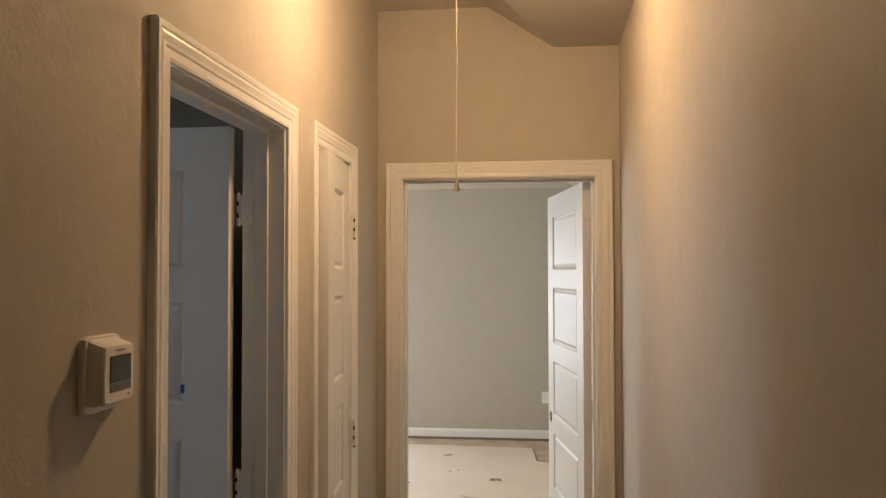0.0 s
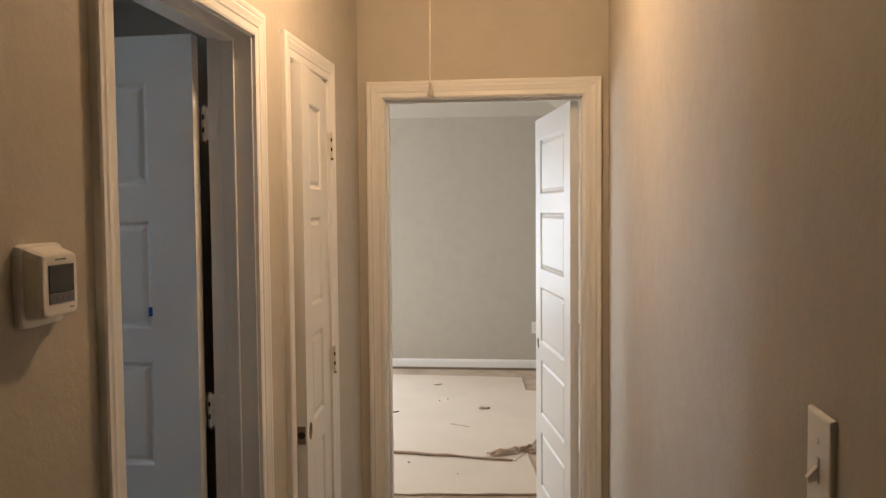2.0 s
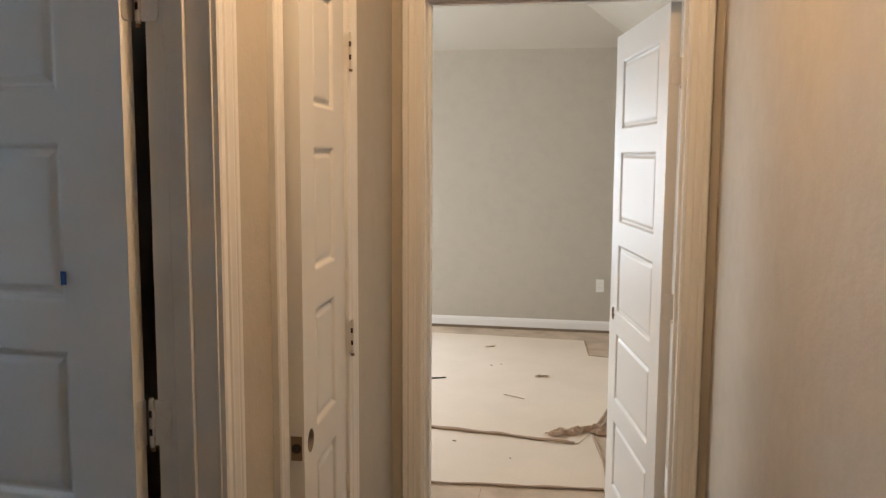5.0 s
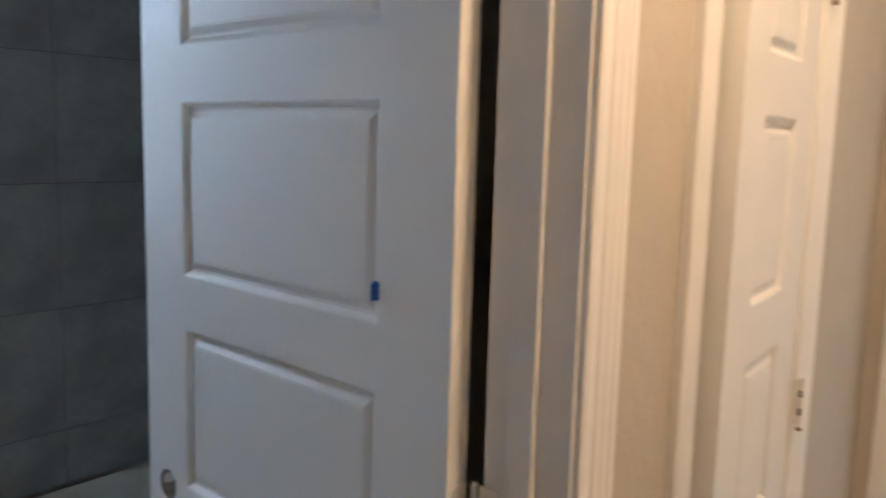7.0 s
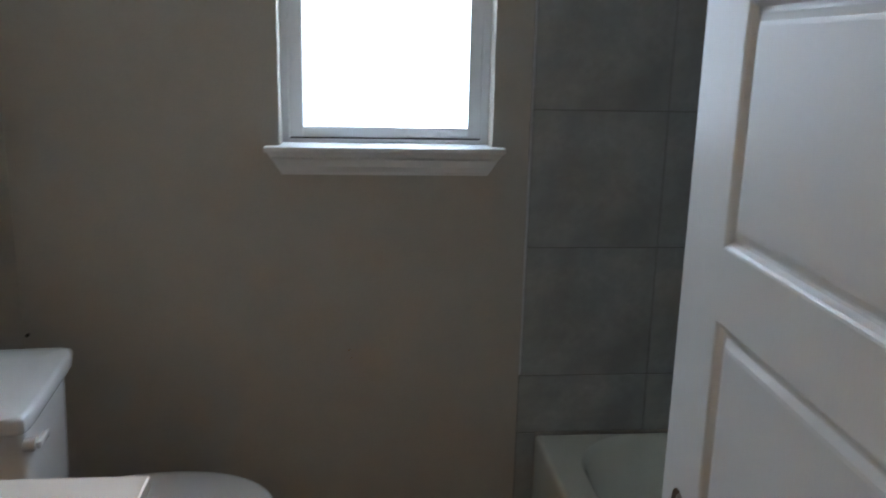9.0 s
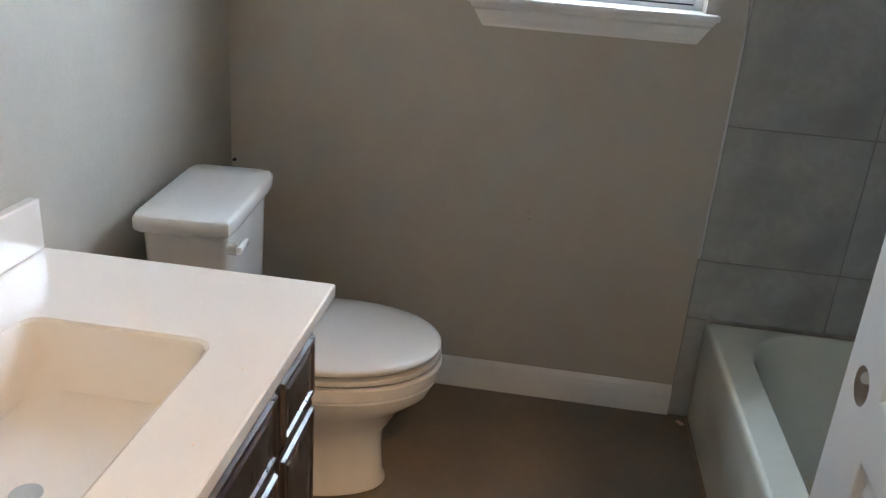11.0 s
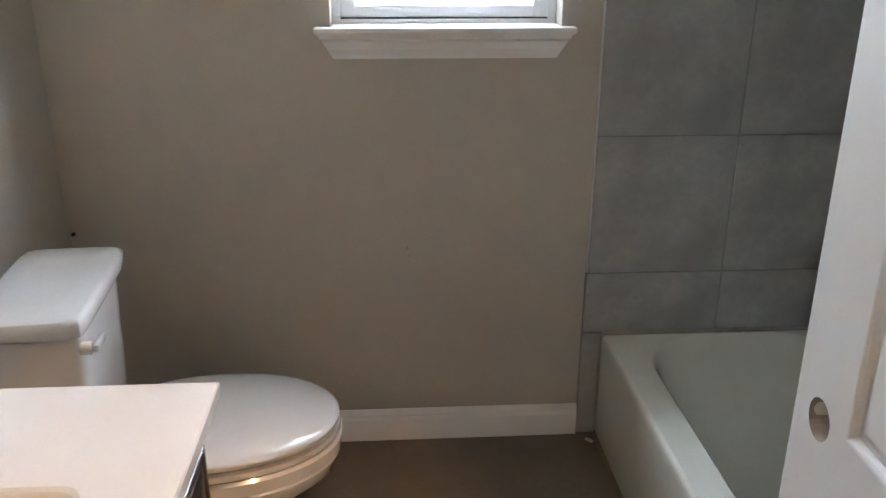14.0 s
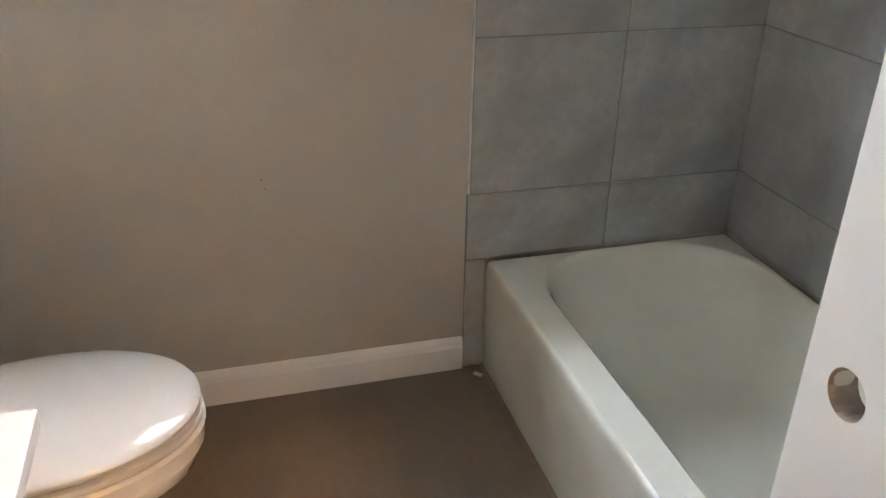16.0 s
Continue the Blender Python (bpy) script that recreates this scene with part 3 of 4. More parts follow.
# ---- bathtub ----
def bathtub():
    t = thing("bathtub", pose(0, 0, 0), "white enamelled alcove bathtub, dusty, against grey tile", "bathtub")
    x0, x1, y0, y1, h = XWIN + 0.011, XT - 0.012, 2.107, YN - 0.012, 0.346
    cx, cy, hx, hy = (x0 + x1) / 2, (y0 + y1) / 2, (x1 - x0) / 2, (y1 - y0) / 2
    bm = bmesh.new()
    n = 192

    def square(i):
        a = 2 * math.pi * i / n
        co, si = math.cos(a), math.sin(a)
        k = 1 / max(abs(co), abs(si))
        return k * co, k * si

    def outer(dz, inset):
        return [(cx + (hx - inset) * u, cy + (hy - inset) * v, h + dz) for u, v in map(square, range(n))]

    # the basin: a sloped, round-cornered backrest at the window end, steeper at the foot
    icy, wy = 2.5105, 0.3135

    def inner(a, b, inset, z, rad):
        """A round-cornered ring from a metres off the window end to b metres off the foot."""
        mx, rx, ry = (x0 + a + x1 - b) / 2, (x1 - b - x0 - a) / 2, wy - inset
        pts = []
        for u, v in map(square, range(n)):
            px, py = u * rx, v * ry
            qx, qy = max(rad - rx, min(rx - rad, px)), max(rad - ry, min(ry - rad, py))
            d = math.hypot(px - qx, py - qy)
            if px != qx and py != qy:
                px, py = qx + (px - qx) * rad / d, qy + (py - qy) * rad / d
            pts.append((mx + px, icy + py, z))
        return pts

    rings = [outer(-0.10, 0.0), outer(-0.030, 0.0), outer(-0.014, 0.001), outer(-0.006, 0.0035), outer(-0.0015, 0.0075), outer(0.0, 0.0125)]
    rings += [inner(0.017, 0.098, 0.0, h - 0.0002, 0.225), inner(0.020, 0.101, 0.003, h - 0.0015, 0.224), inner(0.026, 0.105, 0.0075, h - 0.006, 0.222),
              inner(0.036, 0.110, 0.013, h - 0.018, 0.220), inner(0.054, 0.116, 0.021, h - 0.045, 0.215), inner(0.098, 0.128, 0.036, h - 0.110, 0.205),
              inner(0.150, 0.142, 0.055, h - 0.180, 0.19), inner(0.195, 0.158, 0.075, h - 0.230, 0.175), inner(0.240, 0.180, 0.100, h - 0.264, 0.16),
              inner(0.300, 0.215, 0.130, h - 0.284, 0.14), inner(0.37, 0.27, 0.165, h - 0.291, 0.12), inner(0.60, 0.50, 0.25, h - 0.294, 0.05)]
    loft(bm, rings, cap1=True)
    basin = part("basin", bm, TUB, t, smooth=True)
    for p in basin.data.polygons:
        p.use_smooth = p.normal.z < 0.995 or p.center.z < h - 0.05
    bm = bmesh.new()
    prof = [(y0 + 0.0005, h - 0.10), (y0 + 0.002, 0.0), (y0 + 0.03, 0.0), (y0 + 0.03, h - 0.10)]
    loft(bm, [[(x0, y, z) for y, z in prof], [(x1, y, z) for y, z in prof]], cap0=True, cap1=True)
    part("apron", bm, TUB, t)
    bm = cyl(bmesh.new(), (x1 - 0.28, icy, h - 0.2925), (x1 - 0.28, icy, h - 0.289), 0.028, 20)
    part("drain", bm, CHROME, t, "chrome drain ring")
    return t


bathtub()
bm = bmesh.new()
prism(bm, [(0, 0), (0.010, 0), (0, 0.010)], (XWIN + 0.012, 2.1065, 0), (XT - 0.012, 2.1065, 0), (0, -1, 0), (0, 0, 1))
tagged(part("trim_tub_caulk", bm, SCRAP), "dark uneven caulk line where the tub meets the floor", "trim", kind="structure")

# ---- toilet ----
def egg(cx, cy, w, front, back, z, n=48, pf=2.1, pb=2.8):
    pts = []
    for i in range(n):
        a = 2 * math.pi * i / n
        c, s = math.cos(a), math.sin(a)
        p = pf if s >= 0 else pb
        k = (abs(c) ** p + abs(s) ** p) ** (-1 / p)
        pts.append((cx + w * k * c, cy + (front if s >= 0 else back) * k * s, z))
    return pts


def toilet():
    cx = -2.335
    t = thing("toilet", pose(-2.392, 1.004, 0, 0, 0, 5.0), "white two-piece toilet with closed lid and dust", "toilet")
    q = Matrix.Translation((-cx, -0.95, 0))

    def add(name, rings, mat, label="", cap0=True, cap1=True):
        bm = bmesh.new()
        loft(bm, rings, cap0=cap0, cap1=cap1)
        bmesh.ops.transform(bm, matrix=q, verts=bm.verts)
        return part(name, bm, mat, t, label, smooth=True)

    e = lambda cy, w, f, b, z: egg(cx, cy, w, f, b, z)
    add("bowl", [e(0.96, 0.100, 0.208, 0.215, 0.0), e(0.96, 0.105, 0.215, 0.22, 0.004), e(0.96, 0.105, 0.213, 0.22, 0.02), e(0.96, 0.097, 0.205, 0.21, 0.035),
                 e(0.96, 0.094, 0.200, 0.21, 0.12), e(0.96, 0.100, 0.204, 0.215, 0.17), e(0.98, 0.126, 0.218, 0.235, 0.22), e(1.0, 0.155, 0.235, 0.25, 0.27),
                 e(1.01, 0.186, 0.276, 0.26, 0.31), e(1.01, 0.195, 0.288, 0.265, 0.343), e(1.01, 0.191, 0.284, 0.262, 0.347), e(1.01, 0.196, 0.290, 0.265, 0.351), e(1.01, 0.198, 0.294, 0.265, 0.382), e(1.01, 0.192, 0.288, 0.262, 0.389)], PORCELAIN)
    # thin dark seams part bowl, seat and lid
    add("seat", [e(1.01, 0.170, 0.262, 0.19, 0.3905), e(1.01, 0.171, 0.263, 0.19, 0.3965), e(1.01, 0.200, 0.287, 0.205, 0.3978), e(1.01, 0.205, 0.291, 0.206, 0.4002),
                 e(1.01, 0.206, 0.292, 0.207, 0.4070), e(1.01, 0.203, 0.289, 0.205, 0.4125), e(1.01, 0.196, 0.283, 0.20, 0.4140), e(1.01, 0.171, 0.263, 0.19, 0.4145)], SEAT)
    lid = ((0.4150, 0.038), (0.4215, 0.037), (0.4222, 0.006), (0.4246, 0.001), (0.4320, 0.0), (0.4355, 0.002), (0.4385, 0.0065), (0.4412, 0.014),
           (0.4446, 0.026), (0.4478, 0.041), (0.4508, 0.063), (0.4532, 0.103), (0.4544, 0.155))
    add("seat_lid", [e(1.01, 0.203 - u, 0.289 - 1.28 * u, 0.210 - u, z) for z, u in lid], SEAT)
    for sx in (-0.075, 0.075):
        bm = boxes((sx - 0.018, -0.165, 0.390, sx + 0.018, -0.125, 0.426), bevel=0.006)
        part("seat_hinge", bm, SEAT, t)
    r = lambda hx, hy, z, p=9: rounded(cx + 0.006, 0.716, hx, hy + 0.005, z, p, 56)
    add("tank", [r(0.150, 0.075, 0.375, 7), r(0.162, 0.080, 0.39, 7), r(0.175, 0.088, 0.50), r(0.190, 0.093, 0.750)], PORCELAIN)
    add("tank_lid", [r(0.198, 0.098, 0.7505, 12), r(0.207, 0.105, 0.7525, 12), r(0.210, 0.107, 0.757, 12), r(0.210, 0.107, 0.781, 12), r(0.206, 0.103, 0.788, 12), r(0.198, 0.096, 0.791, 12), r(0.12, 0.05, 0.7925, 8)], PORCELAIN)
    bm = bmesh.new()
    lx = 0.170
    cyl(bm, (lx - 0.004, 0.806 - 0.95, 0.712), (lx - 0.004, 0.830 - 0.95, 0.712), 0.014, 16)
    box(bm, lx - 0.058, 0.830 - 0.95, 0.704, lx + 0.004, 0.842 - 0.95, 0.720, bevel=0.005)
    part("flush_lever", bm, PORCELAIN, t, "white flush lever on the tank's front", smooth=True)
    for sx in (-0.108, 0.108):
        bm = cyl(bmesh.new(), (sx, -0.06, 0.0), (sx, -0.06, 0.022), 0.012, 12, 0.008)
        part("bolt_cap", bm, SEAT, t)
    return t


toilet()
tagged(part("supply_stub", cyl(bmesh.new(), (XWIN, YS + 0.012, 0.690), (XWIN + 0.010, YS + 0.012, 0.690), 0.005, 12), SLOT), "small dark hole plug on the wall", "plug")
tagged(part("wall_speck", cyl(bmesh.new(), (XWIN, 1.526, 0.63), (XWIN + 0.0012, 1.526, 0.63), 0.0030, 8), PAPER_EDGE), "tiny dark nail mark on the painted wall", "mark")
tagged(part("wall_speck", cyl(bmesh.new(), (XWIN, 1.532, 0.605), (XWIN + 0.0012, 1.532, 0.605), 0.0023, 8), PAPER_EDGE), "tiny brown nail mark below another one", "mark")

# ---- vanity ----
CX0, CX1, CY0, CY1, CZ = -1.880, XB - 0.004, YS + 0.004, 1.211, 0.817


def countertop():
    c = thing("countertop", pose(0, 0, 0), "glossy white cultured marble vanity top with moulded basin", "countertop")
    bx0, bx1, by0, by1 = -1.622, -1.11, 0.792, 1.088
    bcx, bcy, bhx, bhy = (bx0 + bx1) / 2, (by0 + by1) / 2, (bx1 - bx0) / 2, (by1 - by0) / 2
    ocx, ocy, ohx, ohy = (CX0 + CX1) / 2, (CY0 + CY1) / 2, (CX1 - CX0) / 2, (CY1 - CY0) / 2
    n = 96

    def square(cx, cy, hx, hy, z):
        """Points on a rectangle's outline, corners included."""
        pts = []
        for i in range(n):
            u = 4 * (i + n / 8) / n % 4
            k, f = int(u), u - int(u)
            a = [(1, -1), (1, 1), (-1, 1), (-1, -1)][k]
            b = [(1, 1), (-1, 1), (-1, -1), (1, -1)][k]
            pts.append((cx + hx * (a[0] + (b[0] - a[0]) * f), cy + hy * (a[1] + (b[1] - a[1]) * f), z))
        return pts

    def soft(hx, hy, z, rad):
        pts = []
        for x, y, _ in square(0, 0, 1, 1, 0):
            px, py = x * hx, y * hy
            qx, qy = max(-hx + rad, min(hx - rad, px)), max(-hy + rad, min(hy - rad, py))
            d = math.hypot(px - qx, py - qy)
            if d > 1e-9 and px != qx and py != qy:
                px, py = qx + (px - qx) * rad / d, qy + (py - qy) * rad / d
            pts.append((bcx + px, bcy + py, z))
        return pts

    bm = bmesh.new()
    rings = [square(ocx, ocy, ohx, ohy, CZ - 0.024), square(ocx, ocy, ohx, ohy, CZ - 0.003), square(ocx, ocy, ohx - 0.003, ohy - 0.003, CZ),
             soft(bhx + 0.006, bhy + 0.006, CZ, 0.032), soft(bhx, bhy, CZ - 0.004, 0.030), soft(bhx - 0.004, bhy - 0.004, CZ - 0.014, 0.030),
             soft(bhx - 0.016, bhy - 0.013, CZ - 0.080, 0.036), soft(bhx - 0.034, bhy - 0.029, CZ - 0.101, 0.046), soft(bhx - 0.085, bhy - 0.065, CZ - 0.108, 0.050), soft(0.02, 0.02, CZ - 0.113, 0.0195)]
    vr = loft(bm, rings, cap1=True)
    ob = part("slab", bm, MARBLE, c, smooth=True)
    for p in ob.data.polygons:
        p.use_smooth = max(v for v in (ob.data.vertices[i].co.z for i in p.vertices)) < CZ - 0.002
    part("backsplash", boxes((CX0 + 0.006, 0.640, CZ + 0.0005, CX1, 0.664, CZ + 0.098), bevel=0.004), MARBLE, c)
    bm = cyl(bmesh.new(), (bcx, bcy, CZ - 0.1128), (bcx, bcy, CZ - 0.110), 0.021, 20)
    part("drain", bm, CHROME, c, "chrome basin drain")
    return c


countertop()
for x, y in ((-1.560, 1.160), (-1.372, 1.168)):
    tagged(part("counter_speck", boxes((-0.0018, -0.0014, 0, 0.0018, 0.0014, 0.001), bevel=0.0003), CRUMPLE, at=pose(x, y, CZ, 0, 0, 30)), "tiny brown speck of dirt on the countertop", "debris", "counter debris")


def front_mesh(w, h, t=0.019):
    """A drawer or door front with ridged edges; x across, z up, y out to the room."""
    bm = bmesh.new()
    rect = lambda u, y: [(u, y, u), (w - u, y, u), (w - u, y, h - u), (u, y, h - u)]
    steps = [(0, 0), (0, t * 0.45), (0.004, t * 0.62), (0.009, t * 0.62), (0.012, t), (0.020, t), (0.023, t * 0.72), (0.030, t * 0.72), (0.034, t * 0.95), (0.046, t)]
    steps = [s for s in steps if s[0] < min(w, h) / 2 - 0.005]
    loft(bm, [rect(u, y) for u, y in steps], cap0=True, cap1=True)
    return bm


def vanity():
    v = thing("vanity_cabinet", pose(0, 0, 0), "dark espresso vanity cabinet with ridged drawer fronts", "vanity cabinet")
    x0, x1, y1, z1 = CX0 + 0.020, CX1 - 0.004, 1.168, CZ - 0.025
    part("carcass", boxes((x0, YS + 0.01, 0.09, x0 + 0.018, y1, z1), (x1 - 0.018, YS + 0.01, 0.09, x1, y1, z1), (x0 + 0.018, YS + 0.01, 0.09, x1 - 0.018, y1, 0.11),
                          (x0 + 0.018, YS + 0.01, 0.11, x1 - 0.018, YS + 0.02, z1), (x0 + 0.018, y1 - 0.018, z1 - 0.04, x1 - 0.018, y1, z1), bevel=0.001), ESPRESSO, v)
    part("toe_kick", boxes((x0, YS + 0.05, 0.0, x1, y1 - 0.06, 0.089)), ESPRESSO, v)
    for fx in (x0 + 0.019, CX0 + 0.217, x1 - 0.05):
        part("face_stile", boxes((fx, y1 - 0.018, 0.112, fx + 0.030, y1 - 0.001, z1 - 0.041)), ESPRESSO, v)
    for z0, h in ((0.600, 0.140), (0.355, 0.235), (0.115, 0.230)):
        part("drawer_front", front_mesh(0.195, h), ESPRESSO, v, at=pose(x0 + 0.006, y1, z0))
    for k in range(2):
        part("false_front", front_mesh(0.352, 0.140), ESPRESSO, v, at=pose(CX0 + 0.232 + k * 0.362, y1, 0.600))
        part("cabinet_door", front_mesh(0.352, 0.475), ESPRESSO, v, at=pose(CX0 + 0.232 + k * 0.362, y1, 0.115))
    return v


vanity()

# ---- hall: thermostat, switch, pull cord, lamp ----
def thermostat():
    t = thing("thermostat", pose(XW, 1.041, 1.497, 0, 0, 90), "white wall thermostat with a dark square screen", "thermostat")
    # local: x along the wall (world +y), -y out into the hall
    ring = lambda hx, z0, z1, y, p=10: [(x, y, z) for x, z, _ in rounded(0.001, (z0 + z1) / 2, hx, (z1 - z0) / 2, 0, p, 48)]
    bm = bmesh.new()
    loft(bm, [ring(0.056, -0.061, 0.061, 0), ring(0.056, -0.061, 0.061, -0.007), ring(0.054, -0.059, 0.059, -0.010)], cap0=True, cap1=True)
    part("base_plate", bm, PLASTIC, t)
    bm = bmesh.new()
    loft(bm, [ring(0.0475, -0.050, 0.057, -0.0102), ring(0.0475, -0.049, 0.056, -0.013), ring(0.0470, -0.047, 0.049, -0.030), ring(0.0465, -0.0465, 0.048, -0.034),
              ring(0.0445, -0.0445, 0.046, -0.0372), ring(0.042, -0.042, 0.0435, -0.038)], cap0=True, cap1=True)
    part("body", bm, PLASTIC, t)
    part("screen", boxes((-0.029, -0.0395, -0.012, 0.035, -0.0375, 0.030), bevel=0.0006), SCREEN, t)
    part("button_strip", boxes((-0.029, -0.0395, -0.027, 0.035, -0.0375, -0.0125), bevel=0.0006), GREYPLASTIC, t)
    for k in range(4):
        part("button", boxes((-0.026 + k * 0.0150, -0.0402, -0.023, -0.0145 + k * 0.0150, -0.0393, -0.017), bevel=0.0004), GREYPLASTIC, t)
    part("mark", boxes((-0.012, -0.0386, 0.0365, 0.016, -0.0378, 0.0388)), GREYPLASTIC, t)
    part("mark", boxes((0.024, -0.0386, -0.036, 0.034, -0.0378, -0.0342)), GREYPLASTIC, t)
    return t


thermostat()


def plate(name, at, label, category, kind):
    """A wall plate. Local: x across, z up, -y out of the wall."""
    p = thing(name, at, label, category)
    bm = bmesh.new()
    rect = lambda hx, hz, y: [(-hx, y, -hz), (hx, y, -hz), (hx, y, hz), (-hx, y, hz)]
    k = 1.03 if kind == "switch" else 1.0
    loft(bm, [rect(hx * k, hz * k, y) for hx, hz, y in ((0.035, 0.057, 0), (0.035, 0.057, -0.003), (0.0335, 0.0555, -0.0052), (0.031, 0.053, -0.006))], cap0=True, cap1=True)
    part("cover_plate", bm, PLASTIC, p)
    if kind == "switch":
        part("toggle_collar", boxes((-0.0055, -0.0075, -0.013, 0.0055, -0.0055, 0.013), bevel=0.0006), PLASTIC, p)
        bm = bmesh.new()
        loft(bm, [[(-0.0045, -0.006, -0.009), (0.0045, -0.006, -0.009), (0.0045, -0.006, 0.006), (-0.0045, -0.006, 0.006)],
                  [(-0.0034, -0.0155, -0.0135), (0.0034, -0.0155, -0.0135), (0.0034, -0.0170, -0.0075), (-0.0034, -0.0170, -0.0075)]], cap0=True, cap1=True)
        part("toggle", bm, PLASTIC, p)
        for sz in (-0.030, 0.030):
            part("screw", cyl(bmesh.new(), (0, -0.0055, sz), (0, -0.0072, sz), 0.0035, 10), METAL, p)
    else:
        for sz in (-0.020, 0.020):
            o = part("socket", boxes((-0.017, -0.0078, sz - 0.014, 0.017, -0.0055, sz + 0.014), bevel=0.0010), PLASTIC, p)
            for sx, hh in ((-0.006, 0.0035), (0.006, 0.0045)):
                part("slot", boxes((sx - 0.001, -0.0084, sz - hh + 0.003, sx + 0.001, -0.0074, sz + hh + 0.003)), SLOT, o)
        part("screw", cyl(bmesh.new(), (0, -0.0055, 0), (0, -0.0070, 0), 0.0030, 10), METAL, p)
    return p


plate("light_switch", pose(XE, 0.765, 1.335, 0, 0, -90), "white toggle light switch on the hall wall", "light switch", "switch")
plate("wall_outlet", pose(-0.045, YF, 0.423), "white duplex outlet on the bedroom wall", "outlet", "outlet")


def tube(name, pts, r, mat, flat=1.0, wob=0.0, seg=8, parent=None):
    """A round or flattened strand along points."""
    bm = bmesh.new()
    rings = []
    for i, p in enumerate(pts):
        p = Vector(p)
        d = (Vector(pts[min(i + 1, len(pts) - 1)]) - Vector(pts[max(i - 1, 0)])).normalized()
        side = d.cross(Vector((0, 0, 1)))
        side = side.normalized() if side.length > 0.2 else Vector((1, 0, 0))
        up = side.cross(d).normalized()
        k = 1 + wob * noise.noise(p * 9)
        rings.append([p + side * (r * k * math.cos(2 * math.pi * j / seg)) + up * (r * k * flat * math.sin(2 * math.pi * j / seg)) for j in range(seg)])
    loft(bm, rings, cap0=True, cap1=True)
    return part(name, bm, mat, parent, smooth=True)


def pull_cord():
    px, py, zb = -0.251, 1.650, 1.840
    c = thing("pull_cord", pose(0, 0, 0), "thin white attic pull cord with a small plastic bell", "pull cord")
    pts = [(px + 0.003 * noise.noise(Vector((0.3, 0.7, z * 5))), py + 0.002 * noise.noise(Vector((2.3, 0.7, z * 5))), z) for z in np.linspace(zb + 0.024, 2.604, 40)]
    tube("cord", pts, 0.0018, CORD, seg=6, parent=c)
    bm = bmesh.new()
    rad = [(0.0, 0.0070), (0.003, 0.0078), (0.010, 0.0066), (0.020, 0.0048), (0.026, 0.0036), (0.029, 0.002)]
    loft(bm, [[(px + r * math.cos(2 * math.pi * j / 16), py + r * math.sin(2 * math.pi * j / 16), zb + z) for j in range(16)] for z, r in rad], cap0=True, cap1=True)
    part("bell", bm, CORD, c, smooth=True)
    return c


pull_cord()


def ceiling_light():
    c = thing("ceiling_light", pose(LAMP[0], LAMP[1], 2.605), "small round flush ceiling light, switched on, warm", "ceiling light")
    bm = bmesh.new()
    cyl(bm, (0, 0, -0.022), (0, 0, 0), 0.066, 32)
    part("base", bm, PLASTIC, c)
    bm = bmesh.new()
    cyl(bm, (0, 0, -0.050), (0, 0, -0.0225), 0.030, 24, 0.038)
    part("lamp_holder", bm, GLOW, c, "glowing lamp glass")
    return c


ceiling_light()

# ---- bedroom floor: protective paper, scraps ----
def bed(x, y):
    """The paper was laid slightly out of square with the room."""
    return x + 0.034 + 0.022 * (y - 4.4), y


def sheet(name, outline, z, label, seed):
    bm = bmesh.new()
    pts = []
    rnd = random.Random(seed)
    outline = [bed(*p) for p in outline]
    for (ax, ay), (bx, by) in zip(outline, outline[1:] + outline[:1]):
        n = max(2, int(math.hypot(bx - ax, by - ay) / 0.06))
        for i in range(n):
            f = i / n
            pts.append((ax + (bx - ax) * f + rnd.uniform(-0.004, 0.004), ay + (by - ay) * f + rnd.uniform(-0.004, 0.004)))
    loft(bm, [[(x, y, z - 0.003) for x, y in pts], [(x, y, z) for x, y in pts]], cap0=True, cap1=True)
    ob = part(name, bm, [PAPER], None)
    return tagged(ob, label, "floor paper")


sheet("floor_paper", [(-3.5, 4.405), (-0.88, 4.405), (-0.045, 4.470), (-0.070, 4.85), (-0.150, 5.30), (-3.5, 5.28)], 0.0035, "cream protective floor paper, front strip, torn edge", 1)
sheet("floor_paper", [(-3.5, 5.20), (-1.05, 5.195), (-0.62, 5.14), (-0.21, 5.085), (-0.13, 5.36), (0.075, 6.40), (0.125, 7.05), (-0.217, 7.13), (-0.271, 7.66), (-1.2, 7.71), (-3.5, 7.74)], 0.0075, "cream protective floor paper, large sheet with a cut-out corner", 2)

groove = bmesh.new()
loft(groove, [[(x + 0.004 * noise.noise(Vector((0.3, y * 4, 0))) + d, y, 0.0012) for d in (-0.0014, 0.0014)] for x, y in ((-0.560 - 0.045 * i / 11, 3.46 + 0.93 * i / 11) for i in range(12))], close=False)
bmesh.ops.solidify(groove, geom=groove.faces[:], thickness=0.001)
tagged(part("trim_floor_joint", groove, PAPER_EDGE), "thin dark saw-cut joint in the bare floor", "trim", kind="structure")


def along(pts, step=0.03, amp=0.004, z=0.008, seed=0.0):
    out = []
    pts = [bed(*p) for p in pts]
    for (ax, ay), (bx, by) in zip(pts, pts[1:]):
        n = max(1, int(math.hypot(bx - ax, by - ay) / step))
        for i in range(n):
            f = i / n
            x, y = ax + (bx - ax) * f, ay + (by - ay) * f
            out.append((x, y + amp * noise.noise(Vector((x * 6, seed, 0))), z + 0.4 * amp * noise.noise(Vector((x * 9, seed, 4)))))
    return out


